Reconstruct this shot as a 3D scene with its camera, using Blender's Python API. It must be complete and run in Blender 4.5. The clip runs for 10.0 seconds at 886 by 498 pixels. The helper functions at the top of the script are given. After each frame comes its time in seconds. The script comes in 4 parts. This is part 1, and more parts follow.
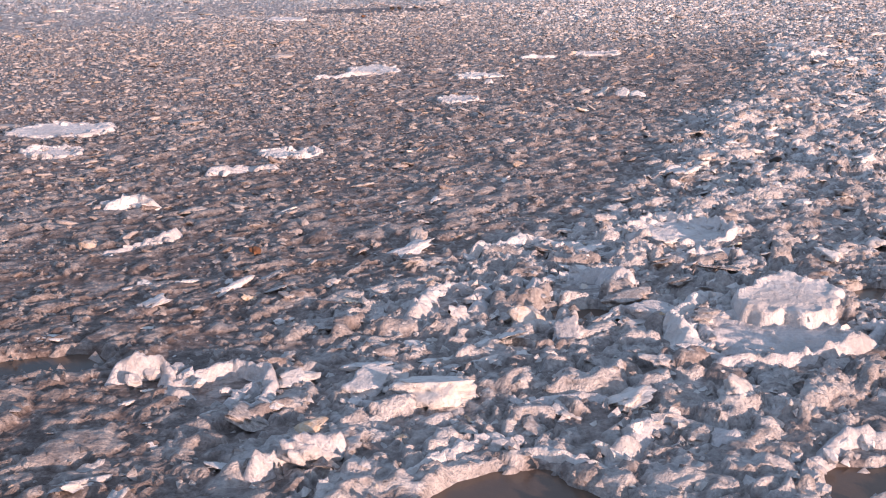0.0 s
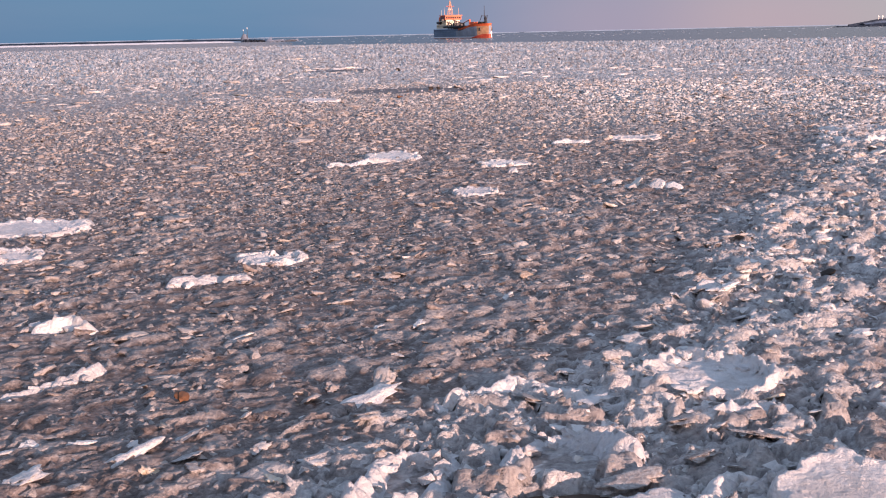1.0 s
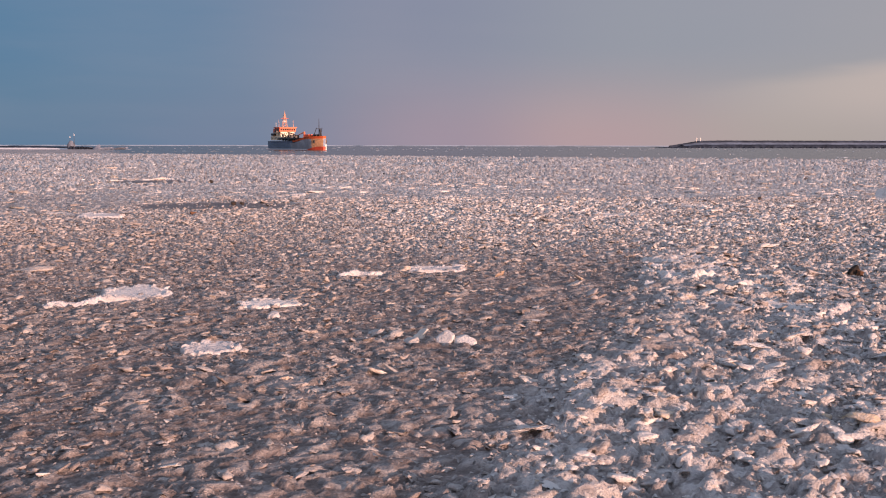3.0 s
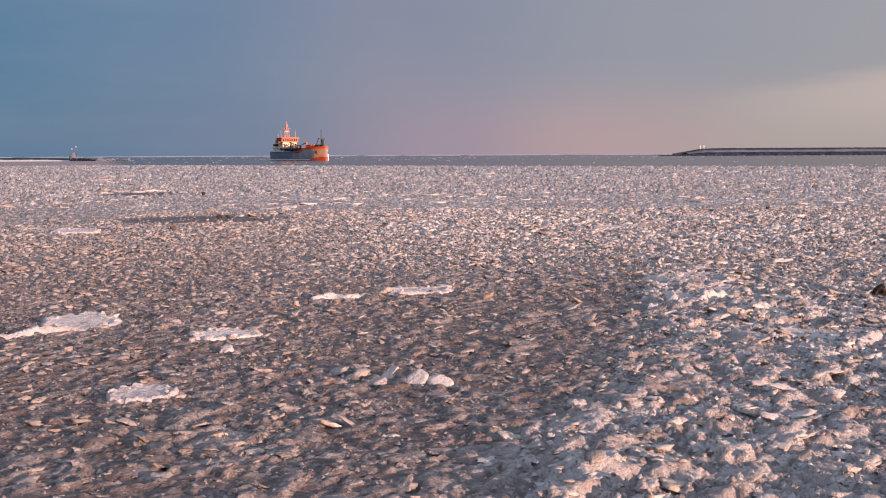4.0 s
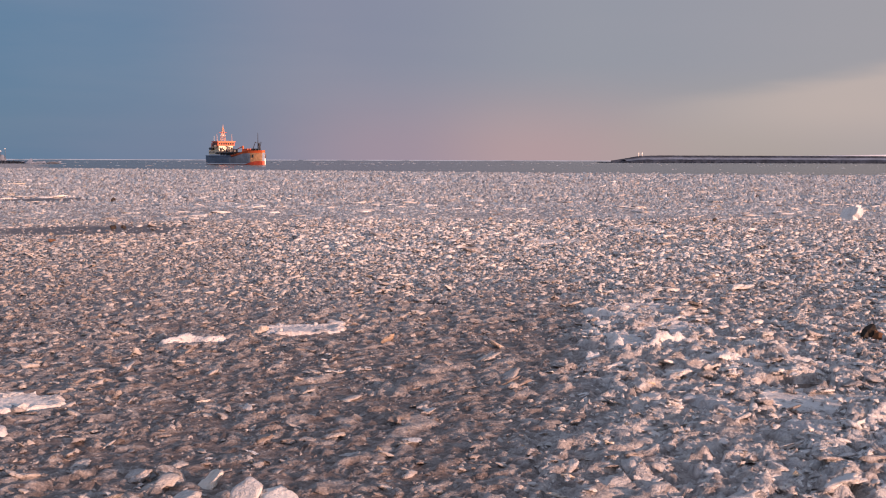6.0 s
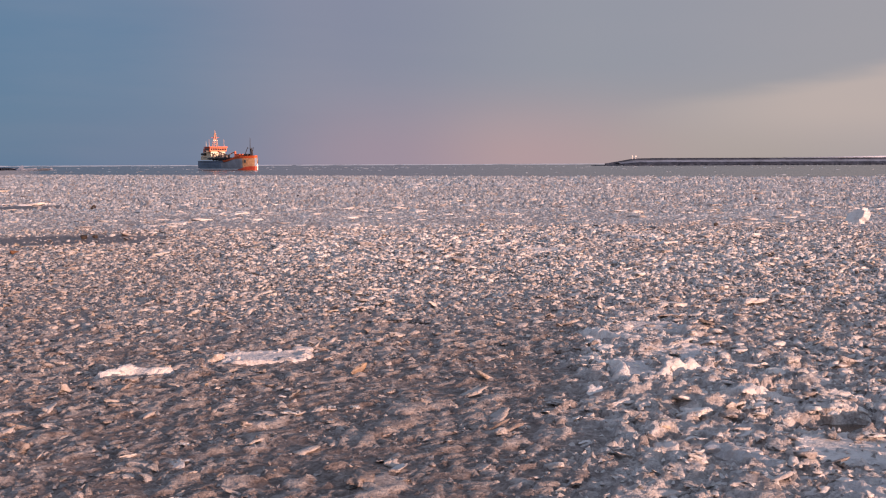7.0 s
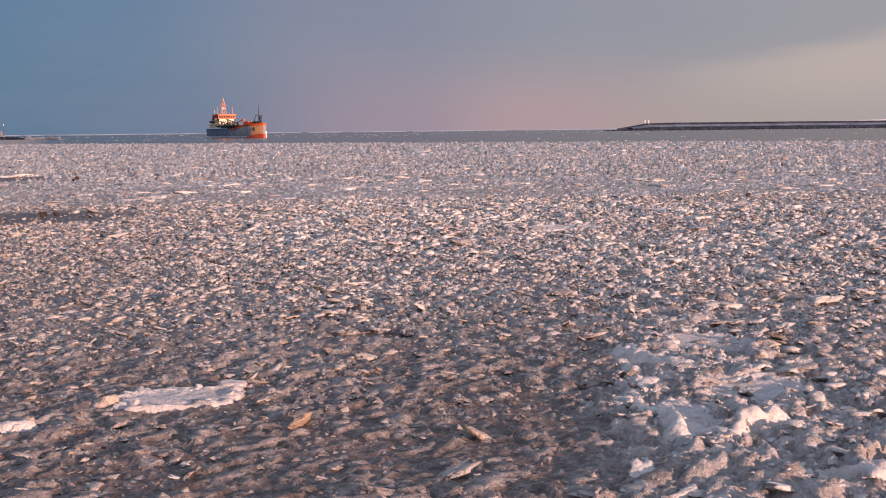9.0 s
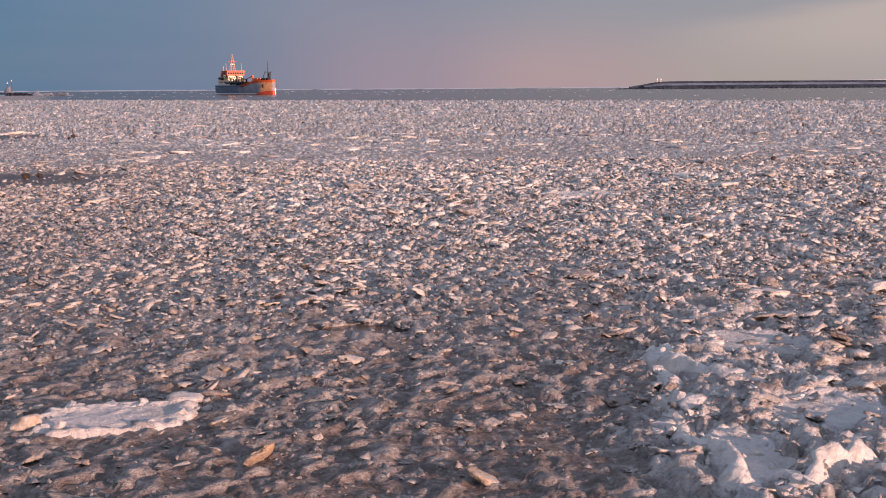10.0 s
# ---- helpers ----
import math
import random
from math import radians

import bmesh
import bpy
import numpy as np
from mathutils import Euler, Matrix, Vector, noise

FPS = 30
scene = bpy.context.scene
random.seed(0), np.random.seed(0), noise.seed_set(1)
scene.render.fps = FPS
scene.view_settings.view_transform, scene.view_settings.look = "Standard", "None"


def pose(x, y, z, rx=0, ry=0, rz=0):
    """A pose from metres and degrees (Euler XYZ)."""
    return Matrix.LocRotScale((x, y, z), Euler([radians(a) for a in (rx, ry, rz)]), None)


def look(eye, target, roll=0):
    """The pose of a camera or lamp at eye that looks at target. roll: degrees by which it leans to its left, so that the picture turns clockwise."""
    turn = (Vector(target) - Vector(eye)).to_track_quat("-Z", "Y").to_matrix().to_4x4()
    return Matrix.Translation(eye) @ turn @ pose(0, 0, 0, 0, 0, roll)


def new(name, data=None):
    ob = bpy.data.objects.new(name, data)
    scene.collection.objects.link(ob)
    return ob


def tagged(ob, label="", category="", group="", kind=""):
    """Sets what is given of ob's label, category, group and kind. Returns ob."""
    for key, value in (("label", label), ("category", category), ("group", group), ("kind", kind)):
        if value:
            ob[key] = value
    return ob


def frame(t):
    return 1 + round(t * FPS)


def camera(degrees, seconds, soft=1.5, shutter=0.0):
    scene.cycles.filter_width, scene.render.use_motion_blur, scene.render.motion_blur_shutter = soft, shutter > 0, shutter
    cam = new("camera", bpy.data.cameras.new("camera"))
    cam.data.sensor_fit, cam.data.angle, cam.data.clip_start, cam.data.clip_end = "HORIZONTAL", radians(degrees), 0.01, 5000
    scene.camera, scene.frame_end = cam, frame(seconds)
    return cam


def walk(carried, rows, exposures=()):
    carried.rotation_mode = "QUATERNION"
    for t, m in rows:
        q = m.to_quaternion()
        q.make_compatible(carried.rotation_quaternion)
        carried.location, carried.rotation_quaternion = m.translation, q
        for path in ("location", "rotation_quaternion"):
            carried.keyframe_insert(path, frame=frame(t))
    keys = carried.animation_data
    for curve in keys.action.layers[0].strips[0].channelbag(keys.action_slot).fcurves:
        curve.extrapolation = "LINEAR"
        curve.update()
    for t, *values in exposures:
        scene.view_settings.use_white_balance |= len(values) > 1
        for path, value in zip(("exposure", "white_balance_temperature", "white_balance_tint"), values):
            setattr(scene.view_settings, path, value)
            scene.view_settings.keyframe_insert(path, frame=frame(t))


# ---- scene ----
cam = camera(41.8, 10.0, 1.1)
METRES, EYE = 33.06, 4.0
ROWS = [
    (0.0, 0.0, 0.0, 0.0, -0.24, -14.32, 0.95),
    (0.5, 0.014, 0.0462, 0.0006, 2.01, -11.92, 0.69),
    (1.0, 0.0285, 0.0934, 0.0009, 2.35, -10.57, 1.25),
    (1.5, 0.0434, 0.1414, 0.0012, 0.43, -7.59, -0.53),
    (2.0, 0.0573, 0.1905, 0.0008, -3.37, -6.13, -0.31),
    (2.5, 0.0708, 0.2393, 0.0005, -5.49, -5.55, -0.38),
    (4.0, 0.1112, 0.3822, 0.0005, -5.43, -4.69, 0.29),
    (4.5, 0.1246, 0.4302, 0.0007, -5.56, -4.56, 0.28),
    (5.0, 0.1386, 0.4786, 0.0006, -6.57, -4.3, -0.01),
    (5.5, 0.1516, 0.5271, 0.0007, -7.46, -4.39, -0.12),
    (6.0, 0.1646, 0.5753, 0.0009, -8.36, -4.43, -0.16),
    (7.5, 0.1994, 0.7206, 0.0002, -8.59, -4.17, 0.34),
    (8.0, 0.2115, 0.772, 0.0, -7.98, -4.46, 0.47),
    (8.5, 0.2225, 0.8205, -0.0003, -7.9, -5.01, 0.51),
    (9.0, 0.2332, 0.8692, -0.0006, -8.11, -5.88, 0.62),
    (9.5, 0.2432, 0.918, -0.0005, -8.12, -6.95, 0.65),
    (10.0, 0.2514, 0.9672, -0.0002, -7.59, -7.94, 0.38),
]
walk(cam, [(t, pose(METRES * x, METRES * y, EYE + METRES * z, 90 + pitch, roll, yaw)) for t, x, y, z, yaw, pitch, roll in ROWS], [(0.0, 0.33, 5700, 8), (1.5, 0.23, 5900, 12), (2.5, 0.09, 6300, 15), (4.0, 0.05, 6450, 16), (10.0, -0.01, 6400, 16)])

# ---- world and sun ----
SUN_AZ, SUN_EL = 140.0, 8.0      # clockwise from +y (straight ahead), and above the horizon


def node(tree, kind, **values):
    n = tree.nodes.new(kind)
    for key, v in values.items():
        n.inputs[key].default_value = v
    return n


def math_node(tree, op, a, b=None, clamp=False):
    n = tree.nodes.new("ShaderNodeMath")
    n.operation, n.use_clamp = op, clamp
    for i, v in enumerate((a, b)):
        if v is None:
            continue
        if isinstance(v, (int, float)):
            n.inputs[i].default_value = v
        else:
            tree.links.new(v, n.inputs[i])
    return n.outputs[0]


def ramp(tree, fac, stops, smooth=True):
    n = tree.nodes.new("ShaderNodeValToRGB")
    cr = n.color_ramp
    cr.interpolation = "EASE" if smooth else "LINEAR"
    while len(cr.elements) < len(stops):
        cr.elements.new(0.5)
    for e, (p, c) in zip(cr.elements, stops):
        e.position, e.color = p, (*c, 1)
    tree.links.new(fac, n.inputs[0])
    return n.outputs[0]


def mix(tree, fac, a, b, how="MIX"):
    n = tree.nodes.new("ShaderNodeMix")
    n.data_type, n.blend_type = "RGBA", how
    for i, v in ((0, fac), (6, a), (7, b)):
        if isinstance(v, tuple):
            n.inputs[i].default_value = (*v, 1)
        elif isinstance(v, (int, float)):
            n.inputs[i].default_value = v
        else:
            tree.links.new(v, n.inputs[i])
    return n.outputs[2]


def span(tree, v, a, b):
    n = tree.nodes.new("ShaderNodeMapRange")
    n.interpolation_type = "SMOOTHSTEP"
    n.inputs["From Min"].default_value, n.inputs["From Max"].default_value = a, b
    tree.links.new(v, n.inputs["Value"])
    return n.outputs["Result"]


def make_world():
    w = bpy.data.worlds.new("winter_evening_sky")
    scene.world = w
    w.use_nodes = True
    t = w.node_tree
    t.nodes.clear()
    sky = t.nodes.new("ShaderNodeTexSky")
    sky.sky_type, sky.sun_disc = "NISHITA", False
    sky.sun_elevation, sky.sun_rotation = radians(SUN_EL), radians(SUN_AZ)
    co = t.nodes.new("ShaderNodeTexCoord")
    sep = t.nodes.new("ShaderNodeSeparateXYZ")
    t.links.new(co.outputs["Generated"], sep.inputs[0])
    x, y, z = sep.outputs
    side = math_node(t, "MULTIPLY_ADD", x, 1.0)
    side.node.inputs[2].default_value = 0.5
    # thin cloud deck: slate blue to mauve aloft, pink towards the horizon
    aloft = ramp(t, side, [(0.0, (0.06, 0.165, 0.29)), (0.18, (0.065, 0.182, 0.315)), (0.36, (0.108, 0.203, 0.325)), (0.56, (0.225, 0.25, 0.335)), (0.78, (0.29, 0.31, 0.355)), (1.0, (0.34, 0.34, 0.36))])
    low = ramp(t, side, [(0.0, (0.10, 0.18, 0.29)), (0.24, (0.09, 0.195, 0.31)), (0.42, (0.155, 0.22, 0.325)), (0.60, (0.34, 0.28, 0.34)), (0.72, (0.45, 0.335, 0.345)), (0.9, (0.42, 0.375, 0.34)), (1.0, (0.42, 0.38, 0.36))])
    deck = mix(t, span(t, z, 0.0, 0.085), low, aloft)
    streak = node(t, "ShaderNodeTexNoise", Scale=3.0, Detail=5.0, Roughness=0.55)
    scale = t.nodes.new("ShaderNodeMapping")
    scale.inputs["Scale"].default_value = (1.0, 1.0, 7.0)
    t.links.new(co.outputs["Generated"], scale.inputs[0])
    t.links.new(scale.outputs[0], streak.inputs["Vector"])
    soft = span(t, streak.outputs[0], 0.3, 0.75)
    deck = mix(t, math_node(t, "MULTIPLY", soft, 0.10), deck, (0.40, 0.36, 0.40))
    # the lighter bank of cloud low on one side
    brim = math_node(t, "ADD", math_node(t, "MULTIPLY", x, 0.165), -0.004)
    brim = math_node(t, "ADD", brim, math_node(t, "MULTIPLY", math_node(t, "SUBTRACT", streak.outputs[0], 0.5), 0.045))
    below = span(t, math_node(t, "SUBTRACT", brim, z), -0.010, 0.012)
    bank = math_node(t, "MULTIPLY", math_node(t, "MULTIPLY", below, span(t, x, 0.27, 0.46)), span(t, z, 0.0, 0.045))
    deck = mix(t, math_node(t, "MULTIPLY", bank, 0.85), deck, (0.52, 0.445, 0.405))
    # overhead and behind the deck thins to clear evening sky
    high = span(t, z, 0.10, 0.7)
    deck = mix(t, high, deck, (0.37, 0.415, 0.52))
    behind = span(t, math_node(t, "MULTIPLY", y, -1.0), -0.1, 0.9)
    glow = mix(t, span(t, z, 0.0, 0.5), (0.95, 0.58, 0.36), (0.37, 0.415, 0.52))
    deck = mix(t, behind, deck, glow)
    clear = mix(t, 1.0, sky.outputs[0], (0.10, 0.10, 0.10), "MULTIPLY")
    col = mix(t, 0.93, clear, deck)
    bg = t.nodes.new("ShaderNodeBackground")
    out = t.nodes.new("ShaderNodeOutputWorld")
    t.links.new(col, bg.inputs[0])
    bg.inputs[1].default_value = 1.0
    t.links.new(bg.outputs[0], out.inputs[0])


make_world()
sun = new("sun", bpy.data.lights.new("sun", "SUN"))
sun.data.energy, sun.data.angle, sun.data.color = 6.8, radians(0.6), (1.0, 0.58, 0.41)
_a, _e = radians(SUN_AZ), radians(SUN_EL)
sun.matrix_world = look((0, 0, 0), (-math.sin(_a) * math.cos(_e), -math.cos(_a) * math.cos(_e), -math.sin(_e)))

# ---- materials ----


def material(name):
    m = bpy.data.materials.new(name)
    m.use_nodes = True
    t = m.node_tree
    return m, t, t.nodes["Principled BSDF"]


def plain(name, colour, rough=0.5, metal=0.0, grain=2.0, amount=0.25, bump=0.0):
    """Paint, rock or metal with stains at two scales."""
    m, t, b = material(name)
    geo = t.nodes.new("ShaderNodeNewGeometry")
    big = node(t, "ShaderNodeTexNoise", Scale=grain * 0.15, Detail=4.0)
    small = node(t, "ShaderNodeTexNoise", Scale=grain, Detail=6.0, Roughness=0.65)
    for n in (big, small):
        t.links.new(geo.outputs["Position"], n.inputs["Vector"])
    f = math_node(t, "MULTIPLY", big.outputs[0], small.outputs[0])
    dark = tuple(c * (1 - amount) for c in colour)
    light = tuple(min(1, c * (1 + amount)) for c in colour)
    t.links.new(mix(t, span(t, f, 0.12, 0.4), dark, light), b.inputs["Base Color"])
    b.inputs["Roughness"].default_value, b.inputs["Metallic"].default_value = rough, metal
    if bump:
        n = node(t, "ShaderNodeBump", Strength=0.6, Distance=bump)
        t.links.new(small.outputs[0], n.inputs["Height"])
        t.links.new(n.outputs[0], b.inputs["Normal"])
    return m


def ice(name, per_object=False, dirt=0.0, wet=True, floe=False):
    """Broken sea ice: white, grey-blue, wet grey and silty pieces, mottled and crumbly."""
    m, t, b = material(name)
    geo = t.nodes.new("ShaderNodeNewGeometry")
    if per_object:
        rnd = t.nodes.new("ShaderNodeObjectInfo").outputs["Random"]
    else:
        rnd = geo.outputs["Random Per Island"]
    tint = ramp(t, rnd, [(0.0, (0.25, 0.22, 0.205)), (0.18, (0.36, 0.34, 0.335)), (0.42, (0.60, 0.60, 0.61)), (0.70, (0.80, 0.81, 0.82)), (0.975, (0.86, 0.86, 0.84)), (0.99, (0.80, 0.70, 0.55)), (1.0, (0.60, 0.44, 0.26))], False)
    if floe:
        tint = ramp(t, rnd, [(0.0, (0.54, 0.55, 0.58)), (0.5, (0.67, 0.68, 0.71)), (1.0, (0.83, 0.83, 0.82))], False)
    mott = node(t, "ShaderNodeTexNoise", Scale=3.0, Detail=8.0, Roughness=0.7)
    fine = node(t, "ShaderNodeTexNoise", Scale=22.0, Detail=6.0, Roughness=0.7)
    mid = node(t, "ShaderNodeTexNoise", Scale=8.0, Detail=4.0, Roughness=0.6)
    for n in (mott, mid, fine):
        t.links.new(geo.outputs["Position"], n.inputs["Vector"])
    tint = mix(t, math_node(t, "MULTIPLY", span(t, mott.outputs[0], 0.45, 0.7), 0.5), tint, (0.40, 0.41, 0.44))
    tint = mix(t, math_node(t, "MULTIPLY", span(t, fine.outputs[0], 0.42, 0.62), 0.45), tint, (0.85, 0.85, 0.84))
    tint = mix(t, math_node(t, "MULTIPLY", span(t, mid.outputs[0], 0.54, 0.68), 0.32), tint, (0.27, 0.24, 0.23))
    if floe:
        patch = node(t, "ShaderNodeTexNoise", Scale=1.3, Detail=6.0, Roughness=0.65)
        t.links.new(geo.outputs["Position"], patch.inputs["Vector"])
        tint = mix(t, math_node(t, "MULTIPLY", span(t, patch.outputs[0], 0.48, 0.64), 0.5), tint, (0.45, 0.43, 0.42))
    if dirt:
        tint = mix(t, math_node(t, "MULTIPLY", span(t, mott.outputs[0], 0.3, 0.75), dirt), tint, (0.46, 0.30, 0.15))
    if wet:
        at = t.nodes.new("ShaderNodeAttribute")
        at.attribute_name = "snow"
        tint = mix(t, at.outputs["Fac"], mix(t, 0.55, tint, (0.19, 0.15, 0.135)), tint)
    t.links.new(tint, b.inputs["Base Color"])
    t.links.new(math_node(t, "MULTIPLY_ADD", fine.outputs[0], 0.5), b.inputs["Roughness"])
    b.inputs["Roughness"].links[0].from_node.inputs[2].default_value = 0.25
    b.inputs["IOR"].default_value = 1.31
    n = node(t, "ShaderNodeBump", Strength=1.0, Distance=0.035)
    t.links.new(math_node(t, "ADD", fine.outputs[0], math_node(t, "MULTIPLY", mid.outputs[0], 1.6)), n.inputs["Height"])
    t.links.new(n.outputs[0], b.inputs["Normal"])
    return m


def slush_material():
    """Brown-grey wet slush, and the snowy or grey cakes that stand out of it."""
    m, t, b = material("grey_slush")
    geo = t.nodes.new("ShaderNodeNewGeometry")
    at = t.nodes.new("ShaderNodeAttribute")
    at.attribute_name = "snow"
    wide = node(t, "ShaderNodeTexNoise", Scale=0.6, Detail=6.0, Roughness=0.65)
    mott = node(t, "ShaderNodeTexNoise", Scale=5.0, Detail=6.0, Roughness=0.65)
    fine = node(t, "ShaderNodeTexNoise", Scale=24.0, Detail=5.0, Roughness=0.65)
    for n in (wide, mott, fine):
        t.links.new(geo.outputs["Position"], n.inputs["Vector"])
    grain = math_node(t, "ADD", math_node(t, "MULTIPLY", mott.outputs[0], 0.6), math_node(t, "MULTIPLY", fine.outputs[0], 0.4))
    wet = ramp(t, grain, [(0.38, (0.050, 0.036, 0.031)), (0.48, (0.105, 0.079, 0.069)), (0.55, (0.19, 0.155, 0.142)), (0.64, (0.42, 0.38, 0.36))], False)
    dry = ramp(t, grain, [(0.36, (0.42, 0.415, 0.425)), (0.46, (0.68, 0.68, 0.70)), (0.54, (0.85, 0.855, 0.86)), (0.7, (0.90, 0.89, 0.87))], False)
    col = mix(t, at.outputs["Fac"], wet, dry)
    col = mix(t, math_node(t, "MULTIPLY", span(t, wide.outputs[0], 0.46, 0.66), 0.35), col, mix(t, 0.6, col, (0.16, 0.13, 0.12)))
    t.links.new(col, b.inputs["Base Color"])
    dry_rough = math_node(t, "ADD", math_node(t, "MULTIPLY", fine.outputs[0], 0.4), math_node(t, "MULTIPLY", at.outputs["Fac"], 0.45))
    t.links.new(math_node(t, "ADD", dry_rough, 0.15), b.inputs["Roughness"])
    b.inputs["Specular IOR Level"].default_value = 0.10
    n = node(t, "ShaderNodeBump", Strength=1.0)
    t.links.new(math_node(t, "ADD", math_node(t, "MULTIPLY", at.outputs["Fac"], 0.06), 0.022), n.inputs["Distance"])
    t.links.new(math_node(t, "ADD", math_node(t, "MULTIPLY", mott.outputs[0], 1.5), fine.outputs[0]), n.inputs["Height"])
    t.links.new(n.outputs[0], b.inputs["Normal"])
    return m


def water_material():
    m, t, b = material("cold_sea_water")
    geo = t.nodes.new("ShaderNodeNewGeometry")
    mott = node(t, "ShaderNodeTexNoise", Scale=0.02, Detail=6.0)
    wav = node(t, "ShaderNodeTexNoise", Scale=1.4, Detail=5.0, Roughness=0.6)
    for n in (mott, wav):
        t.links.new(geo.outputs["Position"], n.inputs["Vector"])
    t.links.new(mix(t, mott.outputs[0], (0.085, 0.06, 0.045), (0.15, 0.115, 0.095)), b.inputs["Base Color"])
    b.inputs["Roughness"].default_value, b.inputs["IOR"].default_value = 0.22, 1.33
    n = node(t, "ShaderNodeBump", Strength=0.35, Distance=0.05)
    t.links.new(wav.outputs[0], n.inputs["Height"])
    t.links.new(n.outputs[0], b.inputs["Normal"])
    return m


ICE_BITS = ice("brash_ice_crumbs")
ICE_BLOCK = ice("white_ice_block", per_object=True, wet=False)
ICE_FLOE = ice("snowy_floe_ice", per_object=True, wet=False, floe=True)
ICE_SILT = ice("silty_yellow_ice", per_object=True, dirt=0.85, wet=False)
SLUSH = slush_material()
WATER = water_material()
HULL = plain("grey_hull_paint", (0.15, 0.22, 0.33), 0.45, grain=0.8)
ORANGE = plain("orange_ship_paint", (0.75, 0.15, 0.05), 0.42, grain=0.9)
RED = plain("red_bottom_paint", (0.55, 0.09, 0.05), 0.5, grain=0.8)
CREAM = plain("cream_deckhouse_paint", (0.80, 0.72, 0.55), 0.42, grain=0.9, amount=0.12)
WHITE = plain("white_paint", (0.82, 0.82, 0.80), 0.4, grain=1.0, amount=0.1)
DARK = plain("black_steel", (0.035, 0.035, 0.04), 0.5, grain=2.0)
GLASS = plain("dark_window_glass", (0.02, 0.025, 0.03), 0.08)
ROCK = plain("dark_basalt_rock", (0.03, 0.042, 0.066), 0.85, grain=0.5, amount=0.5, bump=0.3)
SNOW = plain("old_snow", (0.70, 0.73, 0.78), 0.75, grain=0.4, amount=0.14, bump=0.1)
PEAT = plain("dark_earth", (0.03, 0.024, 0.02), 0.85, grain=6.0, amount=0.5, bump=0.03)
RUSTY_OR_LIT = plain("rust_brown_earth_and_lit_face", (0.17, 0.085, 0.045), 0.8, grain=6.0, amount=0.4, bump=0.03)
ROCK.node_tree.nodes["Principled BSDF"].inputs["Specular IOR Level"].default_value = 0.1
PALE_GREY = plain("pale_grey_hull_paint", (0.29, 0.35, 0.44), 0.45, grain=0.8)
MAST = plain("peach_mast_paint", (0.72, 0.42, 0.28), 0.45, grain=1.0, amount=0.15)
BOW = plain("buff_bow_plating", (0.62, 0.36, 0.20), 0.45, grain=0.8)
# snow darkened to blue: its shade is put into the base colour
SHADE_SNOW = plain("snow_tinted_for_shade", (0.17, 0.21, 0.28), 0.75, grain=0.3, amount=0.35, bump=0.1)

# ---- helpers of the scene ----


def part(name, bm, mat, parent=None, label="", smooth=False):
    """One bmesh as one mesh object under a thing or a part."""
    me = bpy.data.meshes.new(name)
    bmesh.ops.recalc_face_normals(bm, faces=bm.faces)
    for f in bm.faces:
        f.smooth = smooth
    bm.to_mesh(me)
    bm.free()
    me.materials.append(mat)
    ob = new(name, me)
    ob.parent = parent
    return tagged(ob, label)


def box(bm, x0, x1, y0, y1, z0, z1, bevel=0.0, taper=0.0):
    made = bmesh.ops.create_cube(bm, size=1.0)["verts"]
    for v in made:
        k = 1 - taper if v.co.z > 0 else 1.0
        v.co = Vector(((x0 + x1) / 2 + v.co.x * (x1 - x0) * k, (y0 + y1) / 2 + v.co.y * (y1 - y0) * k, (z0 + z1) / 2 + v.co.z * (z1 - z0)))
    if bevel:
        edges = list({e for v in made for e in v.link_edges})
        bmesh.ops.bevel(bm, geom=edges, offset=bevel, segments=1, affect="EDGES")
    return bm


def rod(bm, a, b, r0, r1=None, n=8):
    """A tapered round bar from a to b."""
    a, b = Vector(a), Vector(b)
    d = b - a
    m = Matrix.Translation((a + b) / 2) @ d.to_track_quat("Z", "Y").to_matrix().to_4x4()
    bmesh.ops.create_cone(bm, cap_ends=True, segments=n, radius1=r0, radius2=r0 if r1 is None else r1, depth=d.length, matrix=m)
    return bm


def lattice(i, j, seed):
    h = (i.astype(np.int64) * 374761393 + j.astype(np.int64) * 668265263 + seed * 974711) & 0xFFFFFFFF
    h = ((h ^ (h >> 13)) * 1274126177) & 0xFFFFFFFF
    return ((h ^ (h >> 16)) & 0xFFFFFF) / float(0x1000000)


def vnoise(x, y, seed=0):
    i, j = np.floor(x), np.floor(y)
    u, v = x - i, y - j
    u, v = u * u * (3 - 2 * u), v * v * (3 - 2 * v)
    return (lattice(i, j, seed) * (1 - u) + lattice(i + 1, j, seed) * u) * (1 - v) + (lattice(i, j + 1, seed) * (1 - u) + lattice(i + 1, j + 1, seed) * u) * v


def fbm(x, y, size, octaves=4, seed=0):
    total, amp, norm = 0.0, 1.0, 0.0
    for k in range(octaves):
        total = total + amp * vnoise(x / size, y / size, seed + 17 * k)
        norm, amp, size = norm + amp, amp * 0.55, size * 0.47
    return total / norm


def step(v, a, b):
    u = np.clip((v - a) / (b - a), 0, 1)
    return u * u * (3 - 2 * u)


